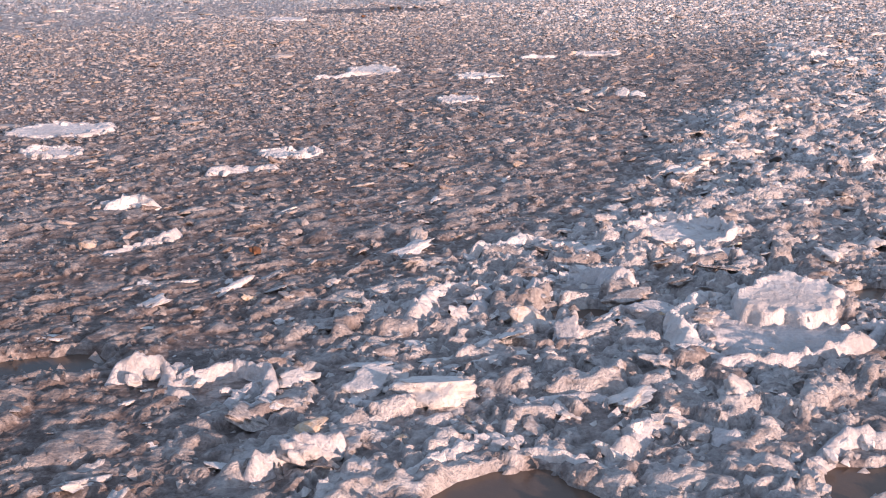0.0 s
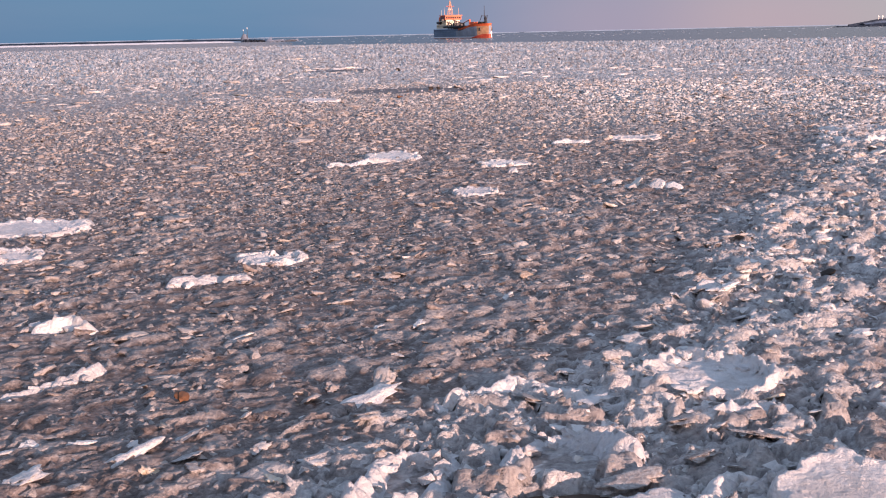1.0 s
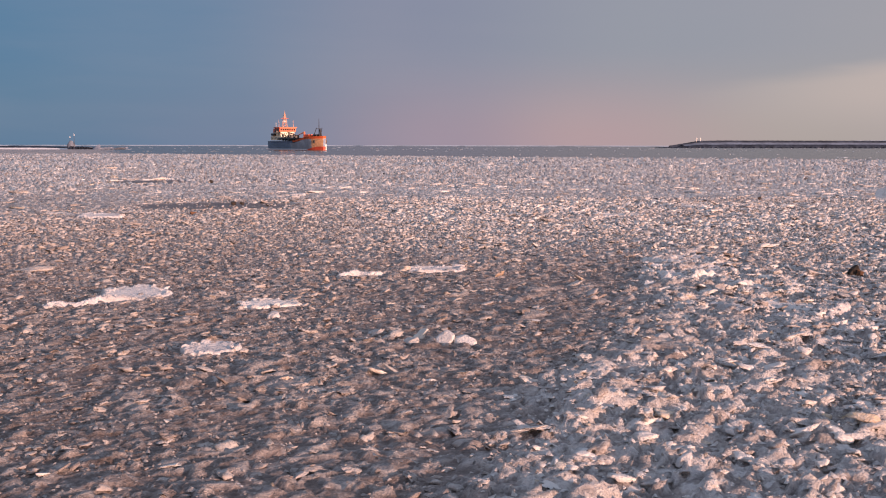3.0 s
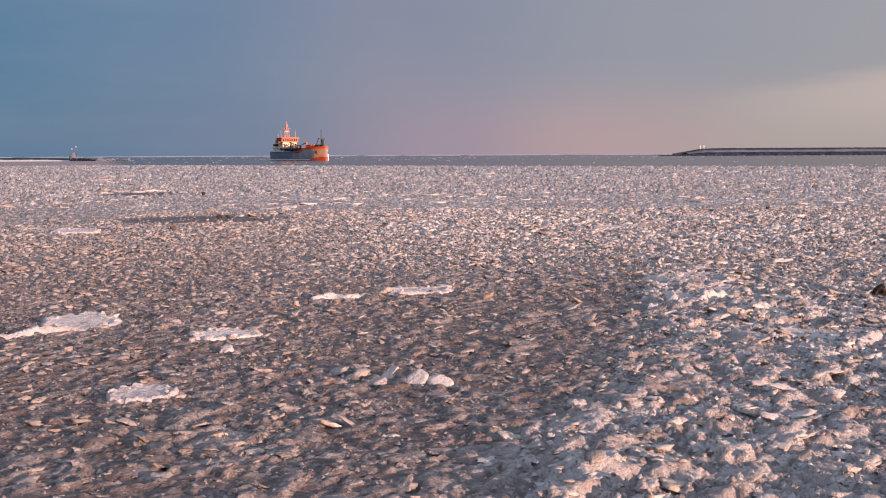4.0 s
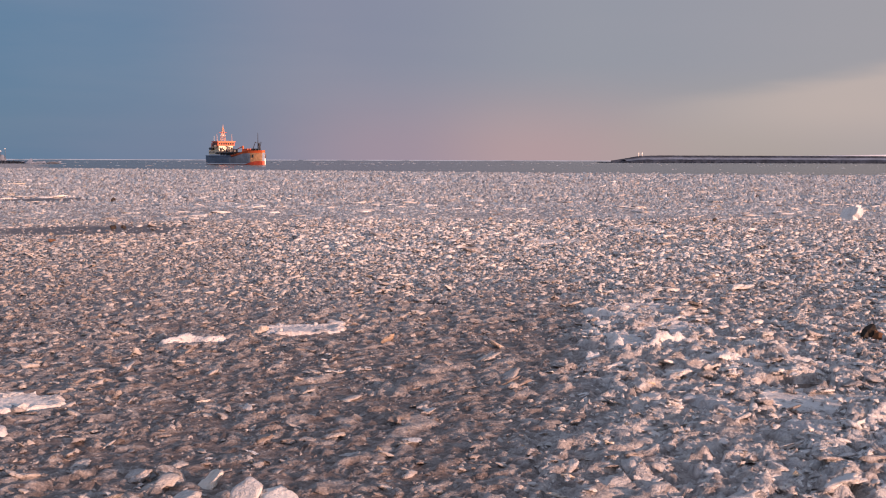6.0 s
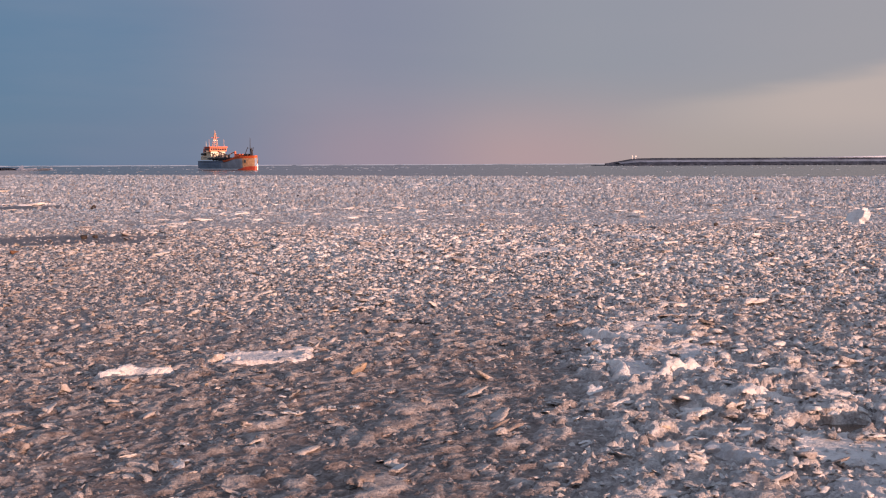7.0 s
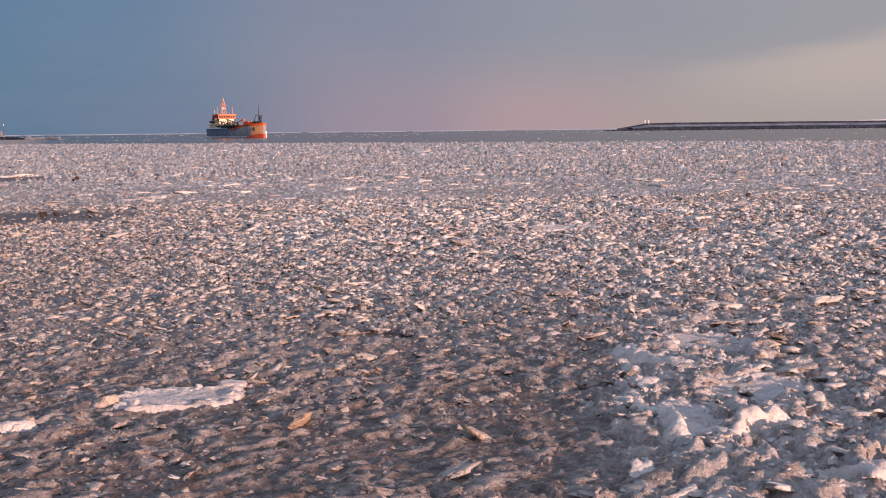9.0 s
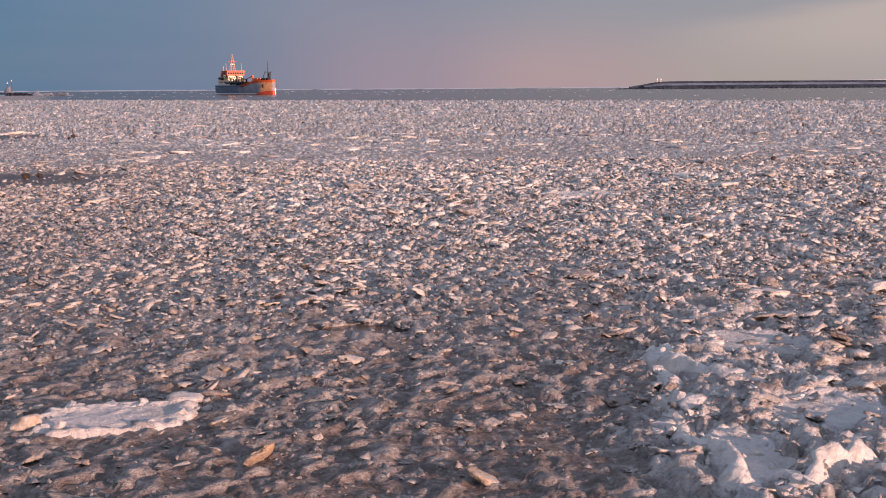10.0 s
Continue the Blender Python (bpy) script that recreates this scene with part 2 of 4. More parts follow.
# ---- the ice field: where it is white, where wet, where open ----
def whiteness_at(x, y):
    """1: white, snowy, coarse ice; 0: the dark churned channel."""
    wob = (fbm(x, y, 5.0, 3, 5) - 0.5) * 5.0
    right = np.interp(y, [8, 9.3, 10.2, 12.3, 14.5, 18, 24, 33, 36, 41, 46, 60], [-1.6, -2.2, -3.4, -1.9, -0.3, 3.3, 5.4, 8.5, 9.3, 11.0, 13.0, 17.0])
    left = np.interp(y, [8, 14, 22, 27, 37, 42, 60], [-8.5, -7.0, -4.6, -4.0, -1.2, 1.2, 5.0])
    inside = step(x + wob * 0.4 - left, -1.2, 1.6) * step(right - x - wob * 0.25, -0.7, 1.0)
    inside = inside * (1 - 0.65 * step(y, 48, 62))
    far = step(y, 45, 75)
    base = 1.0 - inside * 0.80
    field = 0.35 + 0.9 * (fbm(x, y, 9.0, 4, 9) - 0.25)
    lobe = step(fbm(x + 40, y * 0.7, 6.0, 3, 33), 0.42, 0.62)
    s = base * (0.62 + 0.38 * lobe) * (1 - far) + far * np.clip(field, 0.25, 0.95)
    # left side: wetter, darker ice, with lens falloff partly put into its colour
    leftward = step(0.13 * y - 0.5 - x, 0.0, 4.0 + 0.05 * y) * step(y, 6, 11)
    s = s * (1 - 0.92 * leftward * (1 - 0.95 * step(y, 60, 130)))
    # farther ice is made whiter to brighten the far field
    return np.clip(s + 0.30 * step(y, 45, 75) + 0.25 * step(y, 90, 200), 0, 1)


def pool_at(x, y):
    """Open water among the ice, 0 to 1."""
    p = 0.0
    for px, py, rx, ry in ((0.55, 7.9, 0.75, 0.6), (3.6, 8.1, 0.8, 0.6), (-4.0, 11.2, 0.8, 0.45), (9.35, 51.0, 0.9, 0.5), (14.6, 38.4, 0.8, 0.45), (15.0, 41.3, 0.7, 0.35), (6.25, 21.6, 0.45, 0.3), (5.2, 13.2, 0.5, 0.35), (4.6, 10.8, 0.5, 0.3), (1.6, 12.6, 0.5, 0.3)):
        d = ((x - px) / rx) ** 2 + ((y - py) / ry) ** 2 + (fbm(x, y, 0.8, 3, 3) - 0.5) * 1.6
        p = np.maximum(p, 1 - step(d, 0.55, 1.15))
    return p


def lead_at(x, y):
    """Refrozen leads: flat dark ice with nothing lying on it."""
    p = 0.0
    for px, py, rx, ry in ((-4.6, 85.5, 6.0, 4.6), (-15.6, 135.0, 4.6, 7.0), (10.0, 205.0, 30.0, 3.0)):
        d = ((x - px) / rx) ** 2 + ((y - py) / ry) ** 2 + (fbm(x, y, 2.5, 3, 3) - 0.5) * 1.2
        p = np.maximum(p, 1 - step(d, 0.7, 1.1))
    return p


def edge_at(x):
    """How far the close ice reaches; it runs on to the shore on one side."""
    return np.interp(x, [-260, -150, -105, -70, -31, 25, 82, 140, 330], [930, 900, 620, 480, 436, 384, 336, 298, 250]) + (fbm(x, x * 0, 14.0, 3, 61) - 0.5) * 16


def axis(a, b, fine, lo, hi, grow):
    mid = list(np.arange(a, b, fine))
    out, s, v = [], fine, mid[-1]
    while v < hi:
        s *= grow
        v += s
        out.append(v)
    back, s, v = [], fine, a
    while v > lo:
        s *= grow
        v -= s
        back.append(v)
    return np.array(back[::-1] + mid + out)


def mesh_from(name, verts, faces, mat, attr=None, smooth=False):
    me = bpy.data.meshes.new(name)
    n, k = faces.shape
    me.vertices.add(len(verts))
    me.vertices.foreach_set("co", verts.astype(np.float32).ravel())
    me.loops.add(n * k)
    me.loops.foreach_set("vertex_index", faces.astype(np.int32).ravel())
    me.polygons.add(n)
    me.polygons.foreach_set("loop_start", np.arange(0, n * k, k, dtype=np.int32))
    me.polygons.foreach_set("use_smooth", np.full(n, smooth))
    me.update(calc_edges=True)
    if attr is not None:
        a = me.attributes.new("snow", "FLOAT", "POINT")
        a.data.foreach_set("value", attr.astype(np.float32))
    me.materials.append(mat)
    return new(name, me)


def billow(x, y, size, octaves, seed):
    """Rounded heaps with sharp creases between them, 0 to 1."""
    total, amp, norm = 0.0, 1.0, 0.0
    for k in range(octaves):
        total = total + amp * (1 - np.abs(2 * vnoise(x / size, y / size, seed + 13 * k) - 1)) ** 1.5
        norm, amp, size = norm + amp, amp * 0.55, size * 0.48
    return total / norm


def cakes(x, y, size, seed, keep, lean=0.5):
    """Rounded cakes of ice lying over each other: height (0 to about 1, 0 where there is none) and a number for each cake."""
    x, y = x / size, y / size
    i, j = np.floor(x), np.floor(y)
    best, tone = np.zeros(x.shape), np.zeros(x.shape)
    for a in (-1, 0, 1):
        for c in (-1, 0, 1):
            ci, cj = i + a, j + c
            there = lattice(ci, cj, seed + 5) < keep
            dx, dy = x - ci - lattice(ci, cj, seed), y - cj - lattice(ci, cj, seed + 1)
            turn = lattice(ci, cj, seed + 2)
            r = 0.36 + 0.40 * lattice(ci, cj, seed + 3)
            skew = (turn - 0.5) * 1.6
            q = ((dx + skew * dy) ** 2 + (dy * (0.9 + 0.9 * turn)) ** 2) / (r * r)
            high = 0.30 + 0.70 * lattice(ci, cj, seed + 4)
            h = high * np.sqrt(np.clip(1 - q * q, 0, 1)) * (1 + lean * (dx * (turn - 0.4) * 2 + dy * (high - 0.7) * 2))
            first = there & (h > best)
            best, tone = np.where(first, h, best), np.where(first, lattice(ci, cj, seed + 6), tone)
    return best, tone


def slush_height(X, Y, s):
    """Height of the crust and how white it is."""
    wx, wy = (fbm(X, Y, 0.5, 3, 81) - 0.5) * 0.8 + (fbm(X, Y, 0.14, 2, 83) - 0.5) * 0.22, (fbm(X, Y, 0.5, 3, 82) - 0.5) * 0.6 + (fbm(X, Y, 0.14, 2, 84) - 0.5) * 0.18
    u, v = X * 0.6 + Y * 0.8 + wx, -X * 0.8 + Y * 0.6 + wy
    clump = fbm(X, Y, 2.2, 3, 21) - 0.5
    h1, t1 = cakes(u * 0.62, v, 0.44, 101, np.clip(0.08 + 0.50 * s + 0.8 * clump, 0, 0.8), 0.7)
    h2, t2 = cakes(u * 0.62 + 5, v + 3, 0.24, 131, np.clip(0.42 + 0.30 * s + 0.9 * clump, 0.1, 0.9), 0.8)
    h3, t3 = cakes(u * 0.7 + 9, v + 7, 0.13, 161, np.clip(0.55 + 0.15 * s + 0.7 * clump, 0.15, 0.9), 0.5)
    z1, z2, z3 = h1 * (0.075 + 0.120 * s), h2 * (0.065 + 0.055 * s), h3 * (0.036 + 0.024 * s)
    z = np.maximum(np.maximum(z1, z2), z3) + 0.35 * np.minimum(z1, z2)
    tone = np.where((z1 > z2) & (z1 > z3), t1, np.where(z2 > z3, t2, t3))
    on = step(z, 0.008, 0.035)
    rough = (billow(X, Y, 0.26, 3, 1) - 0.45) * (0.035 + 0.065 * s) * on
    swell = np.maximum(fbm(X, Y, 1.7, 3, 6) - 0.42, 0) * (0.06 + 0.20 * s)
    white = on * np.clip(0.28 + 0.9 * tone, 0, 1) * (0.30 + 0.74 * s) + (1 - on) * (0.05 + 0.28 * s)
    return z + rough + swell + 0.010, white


CLEAR = []      # where a floe, ridge or block lies: x, y, half width, half depth, turn


def clear_at(x, y):
    """1 under the single floes and blocks, where no loose pieces lie."""
    p = np.zeros(x.shape)
    for cx, cy, rx, ry, a in CLEAR:
        near = np.where((np.abs(x - cx) < rx + ry) & (np.abs(y - cy) < rx + ry))
        dx, dy = x[near] - cx, y[near] - cy
        u, v = dx * math.cos(a) + dy * math.sin(a), -dx * math.sin(a) + dy * math.cos(a)
        p[near] = np.maximum(p[near], 1 - step((u / rx) ** 2 + (v / ry) ** 2, 0.6, 1.05))
    return p


def slush_sheet():
    """One crust in two grades: fine nearest the start, wider beyond."""
    verts, faces, whites, base = [], [], [], 0
    for xs, ys in ((axis(-5.2, 6.0, 0.032, -560, 560, 1.16), axis(7, 15.03, 0.03, -25, 15.0, 1.3)),
                   (axis(-9, 17, 0.054, -560, 560, 1.11), axis(15, 48, 0.056, 15.1, 935, 1.045))):
        if len(verts):
            ys = ys[ys > 14.97]
        X, Y = np.meshgrid(xs, ys)
        s = whiteness_at(X, Y)
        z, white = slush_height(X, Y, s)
        lead = lead_at(X, Y)
        z = (z - 0.34 * pool_at(X, Y)) * (1 - lead)
        z = np.where(z > 0, np.maximum(z - 0.22 * clear_at(X, Y), np.minimum(z, 0.012)), z)
        z = z - 0.8 * step(Y - edge_at(X), -2.0, 3.0)
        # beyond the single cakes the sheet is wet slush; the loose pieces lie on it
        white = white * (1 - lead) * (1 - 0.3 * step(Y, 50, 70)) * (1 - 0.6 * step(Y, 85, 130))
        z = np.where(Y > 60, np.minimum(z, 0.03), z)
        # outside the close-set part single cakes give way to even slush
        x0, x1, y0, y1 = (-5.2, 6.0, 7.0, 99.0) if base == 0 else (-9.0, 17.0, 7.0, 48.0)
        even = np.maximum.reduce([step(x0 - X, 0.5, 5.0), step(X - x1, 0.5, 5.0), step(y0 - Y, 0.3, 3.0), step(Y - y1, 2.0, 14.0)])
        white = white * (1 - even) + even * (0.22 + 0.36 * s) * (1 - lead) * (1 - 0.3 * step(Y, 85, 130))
        z = np.where(z > -0.02, z * (1 - even) + 0.02 * even, z)
        n, m = len(xs), len(ys)
        i = np.arange((m - 1) * (n - 1))
        a = (i // (n - 1)) * n + i % (n - 1) + base
        faces.append(np.stack([a, a + 1, a + n + 1, a + n], 1))
        verts.append(np.stack([X.ravel(), Y.ravel(), z.ravel()], 1))
        whites.append(white.ravel())
        base += n * m
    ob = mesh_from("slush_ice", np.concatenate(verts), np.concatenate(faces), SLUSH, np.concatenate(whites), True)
    tagged(ob, "grey wet slush ice lying between the broken pieces", "slush ice", kind="structure")


def sea():
    bm = bmesh.new()
    bmesh.ops.create_circle(bm, cap_ends=True, segments=128, radius=4900)
    for v in bm.verts:
        v.co.z = -0.04
    tagged(part("water", bm, WATER), "dull grey-brown cold sea water reaching the horizon", "water", kind="structure")


sea()


def lump(rng, level, flat, rough):
    """A crumbly, angular piece of ice of about unit size: verts and triangles."""
    bm = bmesh.new()
    bmesh.ops.create_icosphere(bm, subdivisions=level, radius=0.5)
    o = Vector(rng.uniform(-50, 50, 3))
    for v in bm.verts:
        d = 1 + rough * (noise.noise(v.co * 2.2 + o) * 1.1 + noise.noise(v.co * 6 + o) * 0.7) + rng.uniform(-0.05, 0.05) * rough
        v.co = v.co * d
        v.co.z = max(-0.5, min(0.5, v.co.z * 1.35)) * flat
    bm.verts.ensure_lookup_table()
    V = np.array([v.co[:] for v in bm.verts])
    F = np.array([[v.index for v in f.verts] for f in bm.faces])
    F = F[V[F][:, :, 2].max(1) > -0.12 * flat]      # the underside is sunk in slush
    used = np.unique(F)
    bm.free()
    return V[used], np.searchsorted(used, F)


def chip(rng):
    """A small wedge-shaped piece; its underside is sunk in slush."""
    V = np.array([[0.5, 0, -0.3], [0, 0.5, -0.3], [-0.5, 0, -0.3], [0, -0.5, -0.3], [0, 0, 0.5]]) + rng.uniform(-0.2, 0.2, (5, 3))
    F = np.array([[0, 1, 4], [1, 2, 4], [2, 3, 4], [3, 0, 4]])
    return V, F


def scatter(name, rng, shapes, P, S, label, tilt=0.5):
    """One joined mesh of many pieces: P places, S sizes (x, y, z)."""
    which = rng.integers(0, len(shapes), len(P))
    allv, allf, alls, soft, base = [], [], [], [], 0
    snow = whiteness_at(P[:, 0], P[:, 1])
    for k, (V, F) in enumerate(shapes):
        idx = np.where(which == k)[0]
        if not len(idx):
            continue
        yaw, tx, ty = rng.normal(0.45, 0.75, len(idx)), rng.normal(0, tilt, len(idx)), rng.normal(0, tilt, len(idx))
        v = V[None] * S[idx][:, None, :]
        ca, sa = np.cos(tx)[:, None], np.sin(tx)[:, None]
        y, z = v[..., 1] * ca - v[..., 2] * sa, v[..., 1] * sa + v[..., 2] * ca
        ca, sa = np.cos(ty)[:, None], np.sin(ty)[:, None]
        x, z = v[..., 0] * ca + z * sa, -v[..., 0] * sa + z * ca
        ca, sa = np.cos(yaw)[:, None], np.sin(yaw)[:, None]
        x, y = x * ca - y * sa, x * sa + y * ca
        v = np.stack([x, y, z], -1) + P[idx][:, None, :]
        allv.append(v.reshape(-1, 3))
        allf.append((F[None] + (np.arange(len(idx)) * len(V))[:, None, None] + base).reshape(-1, 3))
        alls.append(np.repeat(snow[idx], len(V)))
        soft.append(np.full(len(idx) * len(F), True))
        base += len(idx) * len(V)
    ob = mesh_from(name, np.concatenate(allv), np.concatenate(allf), ICE_BITS, np.concatenate(alls))
    ob.data.polygons.foreach_set("use_smooth", np.concatenate(soft))
    return tagged(ob, label, "brash ice", kind="stuff")


BLOCKS = []


def single_block(rng, p, size):
    """One loose block; a dozen shapes serve them all."""
    if not BLOCKS:
        own = np.random.default_rng(31)
        for k in range(14):
            bm = bmesh.new()
            V, F = lump(own, 3, own.uniform(0.5, 0.8), 1.0)
            vs = [bm.verts.new(v) for v in V]
            for f in F:
                bm.faces.new([vs[i] for i in f])
            me = bpy.data.meshes.new("ice_block")
            bmesh.ops.recalc_face_normals(bm, faces=bm.faces)
            for f in bm.faces:
                f.smooth = True
            bm.to_mesh(me)
            bm.free()
            me.materials.append(ICE_BLOCK)
            BLOCKS.append(me)
    ob = new("ice_block", BLOCKS[int(rng.integers(0, len(BLOCKS)))])
    ob.matrix_world = pose(*p, rng.normal(0, 12), rng.normal(0, 12), rng.normal(25, 45)) @ Matrix.Diagonal((*size, 1))
    tagged(ob, "loose lump of white and grey broken ice in slush", "ice block", "loose lumps of brash ice")


def brash():
    rng = np.random.default_rng(4)
    large = [lump(rng, 3, rng.uniform(0.6, 0.9), 1.0) for _ in range(18)]
    fine = [lump(rng, 2, rng.uniform(0.6, 0.9), 0.9) for _ in range(18)]
    solid = [lump(rng, 1, rng.uniform(0.6, 0.9), 0.8) for _ in range(16)]
    crumb = [chip(rng) for _ in range(24)]
    along = np.linspace(0, 1, 11)
    cams = np.stack([along * 8.3, along * 32.0], 1)
    turn = np.radians(np.interp(along, [0, 0.1, 0.15, 0.25, 0.4, 0.6, 1], [0.2, -2.3, -0.4, 5.5, 5.4, 8.4, 7.8]))
    nearest = np.interp(along, [0, 0.1, 0.25, 0.8, 1], [7.4, 8.6, 12, 12, 9.5])
    far = crumb
    # from, to, cover, size, height, shapes
    for d0, d1, cover, size, rise, shapes in (
            (6, 14, 0.05, 0.14, 0.45, large), (14, 22, 0.12, 0.12, 0.48, fine), (22, 36, 0.28, 0.12, 0.5, solid), (36, 60, 0.36, 0.15, 0.5, solid),
            (60, 105, 0.85, 0.20, 0.56, far), (105, 190, 0.95, 0.30, 0.85, far), (190, 440, 0.90, 0.56, 0.70, far),
            (22, 36, 0.012, 0.28, 0.42, large), (36, 60, 0.018, 0.34, 0.38, large), (60, 105, 0.06, 0.48, 0.30, fine), (105, 190, 0.13, 0.72, 0.26, fine), (190, 440, 0.16, 1.2, 0.20, solid),
            (6, 14, 0.16, 0.058, 0.8, crumb), (14, 22, 0.26, 0.060, 0.8, crumb), (22, 36, 0.42, 0.075, 0.8, crumb), (36, 60, 0.55, 0.10, 0.75, crumb)):
        crumbs = shapes is crumb and d1 <= 60
        x0, x1, y0, y1 = -0.5 * d1 - 6, 0.62 * d1 + 12, 5, d1 + 34
        n = int((x1 - x0) * (y1 - y0) * cover / size ** 2)
        P = np.stack([rng.uniform(x0, x1, n), rng.uniform(y0, y1, n)], 1)
        best = np.full(n, 1e9)
        for c, a, m in zip(cams, turn, nearest):
            rel = P - c
            d = np.hypot(rel[:, 0], rel[:, 1])
            off = np.abs(np.arctan2(rel[:, 0], rel[:, 1]) - a)
            best = np.where((off < 0.39) & (d > m), np.minimum(best, d), best)
        best = best * rng.uniform(0.84, 1.19, n)      # no sharp line where one size gives way to the next
        ok = (best >= d0) & (best < d1) & (P[:, 1] < edge_at(P[:, 0]) - 1)
        P = P[ok]
        snow, pool = whiteness_at(P[:, 0], P[:, 1]), pool_at(P[:, 0], P[:, 1])
        clump = fbm(P[:, 0], P[:, 1], 1.2 + size * 3, 3, 21)
        drift = fbm(P[:, 0] * 0.6, P[:, 1], 6.0 + 20 * size, 3, 27)
        open_ice = 1 - np.where(P[:, 1] < 18, 0.93, 0.45) * clear_at(P[:, 0], P[:, 1]) if d0 < 60 else np.clip(1 + (drift - 0.5) * 2.2, 0.15, 1)
        keep = rng.uniform(0, 1, len(P)) < open_ice * np.clip(0.62 + 0.3 * snow + (clump - 0.5) * 1.5, 0.12, 1) * (1 - 0.97 * np.maximum(pool, lead_at(P[:, 0], P[:, 1])))
        P, snow, clump = P[keep], snow[keep], clump[keep]
        s = size * rng.lognormal(0.0, 0.45, len(P)) * (0.74 + 0.45 * snow + 0.5 * (clump - 0.5))
        s = np.minimum(s, 1.9 * size)
        high = s * rise * rng.uniform(0.6, 1.3, len(P))
        S = np.stack([s * 1.25 * rng.uniform(0.8, 1.6, len(P)), s * rng.uniform(0.75, 1.25, len(P)), high], 1)
        crust = slush_height(P[:, 0], P[:, 1], snow)[0] if d0 < 60 else np.zeros(len(P))
        z = crust + high * rng.uniform(-0.12, 0.22, len(P))
        P3 = np.column_stack([P, np.maximum(z, 0.0)])
        if d0 == 6 and not crumbs:
            # the largest pieces nearest the start are things of their own
            order = np.argsort(-s * (P[:, 1] < 15.5) * (pool_at(P[:, 0], P[:, 1]) < 0.05))
            for k in order[:240]:
                single_block(rng, P3[k], S[k] * (1.15, 1.0, 1.1))
            P3, S = P3[order[240:]], S[order[240:]]
        label = "fine crumbs of ice strewn over wet slush" if crumbs else "countless broken pieces of white and grey brash ice"
        scatter("ice_crumbs" if crumbs else "brash_ice", rng, shapes, P3, S, label, 0.24 if size < 0.2 else 0.06)


# ---- single floes, blocks and ridges ----


def fine_lump(bm, rng, at, size, level=3, rough=0.5):
    """A crumbly rounded block added to bm."""
    made = bmesh.ops.create_icosphere(bm, subdivisions=level, radius=0.5)["verts"]
    o, rot = Vector(rng.uniform(-50, 50, 3)), Euler((rng.normal(0, 0.35), rng.normal(0, 0.35), rng.uniform(0, 6.28))).to_matrix()
    for v in made:
        p = v.co.copy()
        d = 1 + rough * (noise.noise(p * 2.0 + o) * 0.9 + noise.noise(p * 5.5 + o) * 0.5 + noise.noise(p * 12 + o) * 0.3)
        p = p * d
        p.z = max(-0.4, min(0.42, p.z * 1.3))
        v.co = rot @ Vector((p.x * size[0], p.y * size[1], p.z * size[2])) + Vector(at)


def slab_mesh(rng, w, d, h, dish, ragged=0.3, n=88, rings=26):
    """A floe: uneven outline, lumpy snowy rim with gaps, dished top, sides sloping into the slush."""
    bm = bmesh.new()
    o = Vector(rng.uniform(-50, 50, 3))
    rows = []
    for k in range(rings):
        u = 1.18 * (k + 0.4) / (rings - 0.6)
        row = []
        for i in range(n):
            a = 2 * math.pi * i / n
            c = Vector((math.cos(a), math.sin(a), 0))
            edge = 1 + ragged * (noise.noise(c * 1.2 + o) * 1.2 + noise.noise(c * 3.5 + o) * 0.6 + noise.noise(c * 9 + o) * 0.3)
            x, y = c.x * u * edge * w / 2, c.y * u * edge * d / 2
            q = Vector((x, y, 0))
            rim = min(1.0, 0.15 + dish * 2.5) * math.exp(-((u - 0.90) / 0.10) ** 2) * max(0.0, 0.8 + 0.8 * noise.noise(c * 1.6 + o))
            floor = h * (1 - dish) if u < 0.94 else h * (1 - dish) * max(0.0, 1 - (u - 0.94) / 0.12)
            z = floor + rim * (0.03 + h * (0.2 + 0.9 * dish)) * (0.55 + 0.9 * abs(noise.noise(q * 2.6 + o)) + 0.5 * noise.noise(q * 6 + o))
            lumps = (1 - abs(noise.noise(q * 4.2 + o))) ** 2 * 0.07 + noise.noise(q * 8 + o) * 0.03 + noise.noise(q * 17 + o) * 0.02 - 0.045
            z += lumps * min(1.0, 0.25 + dish * 2) * (0.4 + 0.9 * float(step(np.array(u), 0.55, 0.8)))
            if u > 1.0:
                z -= (u - 1.0) / 0.18 * 0.26
            wob = noise.noise(q * 7 + o + Vector((9, 0, 0))) * 0.05
            row.append(bm.verts.new((x + c.x * wob, y + c.y * wob, z)))
        rows.append(row)
    for r0, r1 in zip(rows, rows[1:]):
        for i in range(n):
            bm.faces.new((r0[i], r0[(i + 1) % n], r1[(i + 1) % n], r1[i]))
    bm.faces.new(rows[0])
    return bm


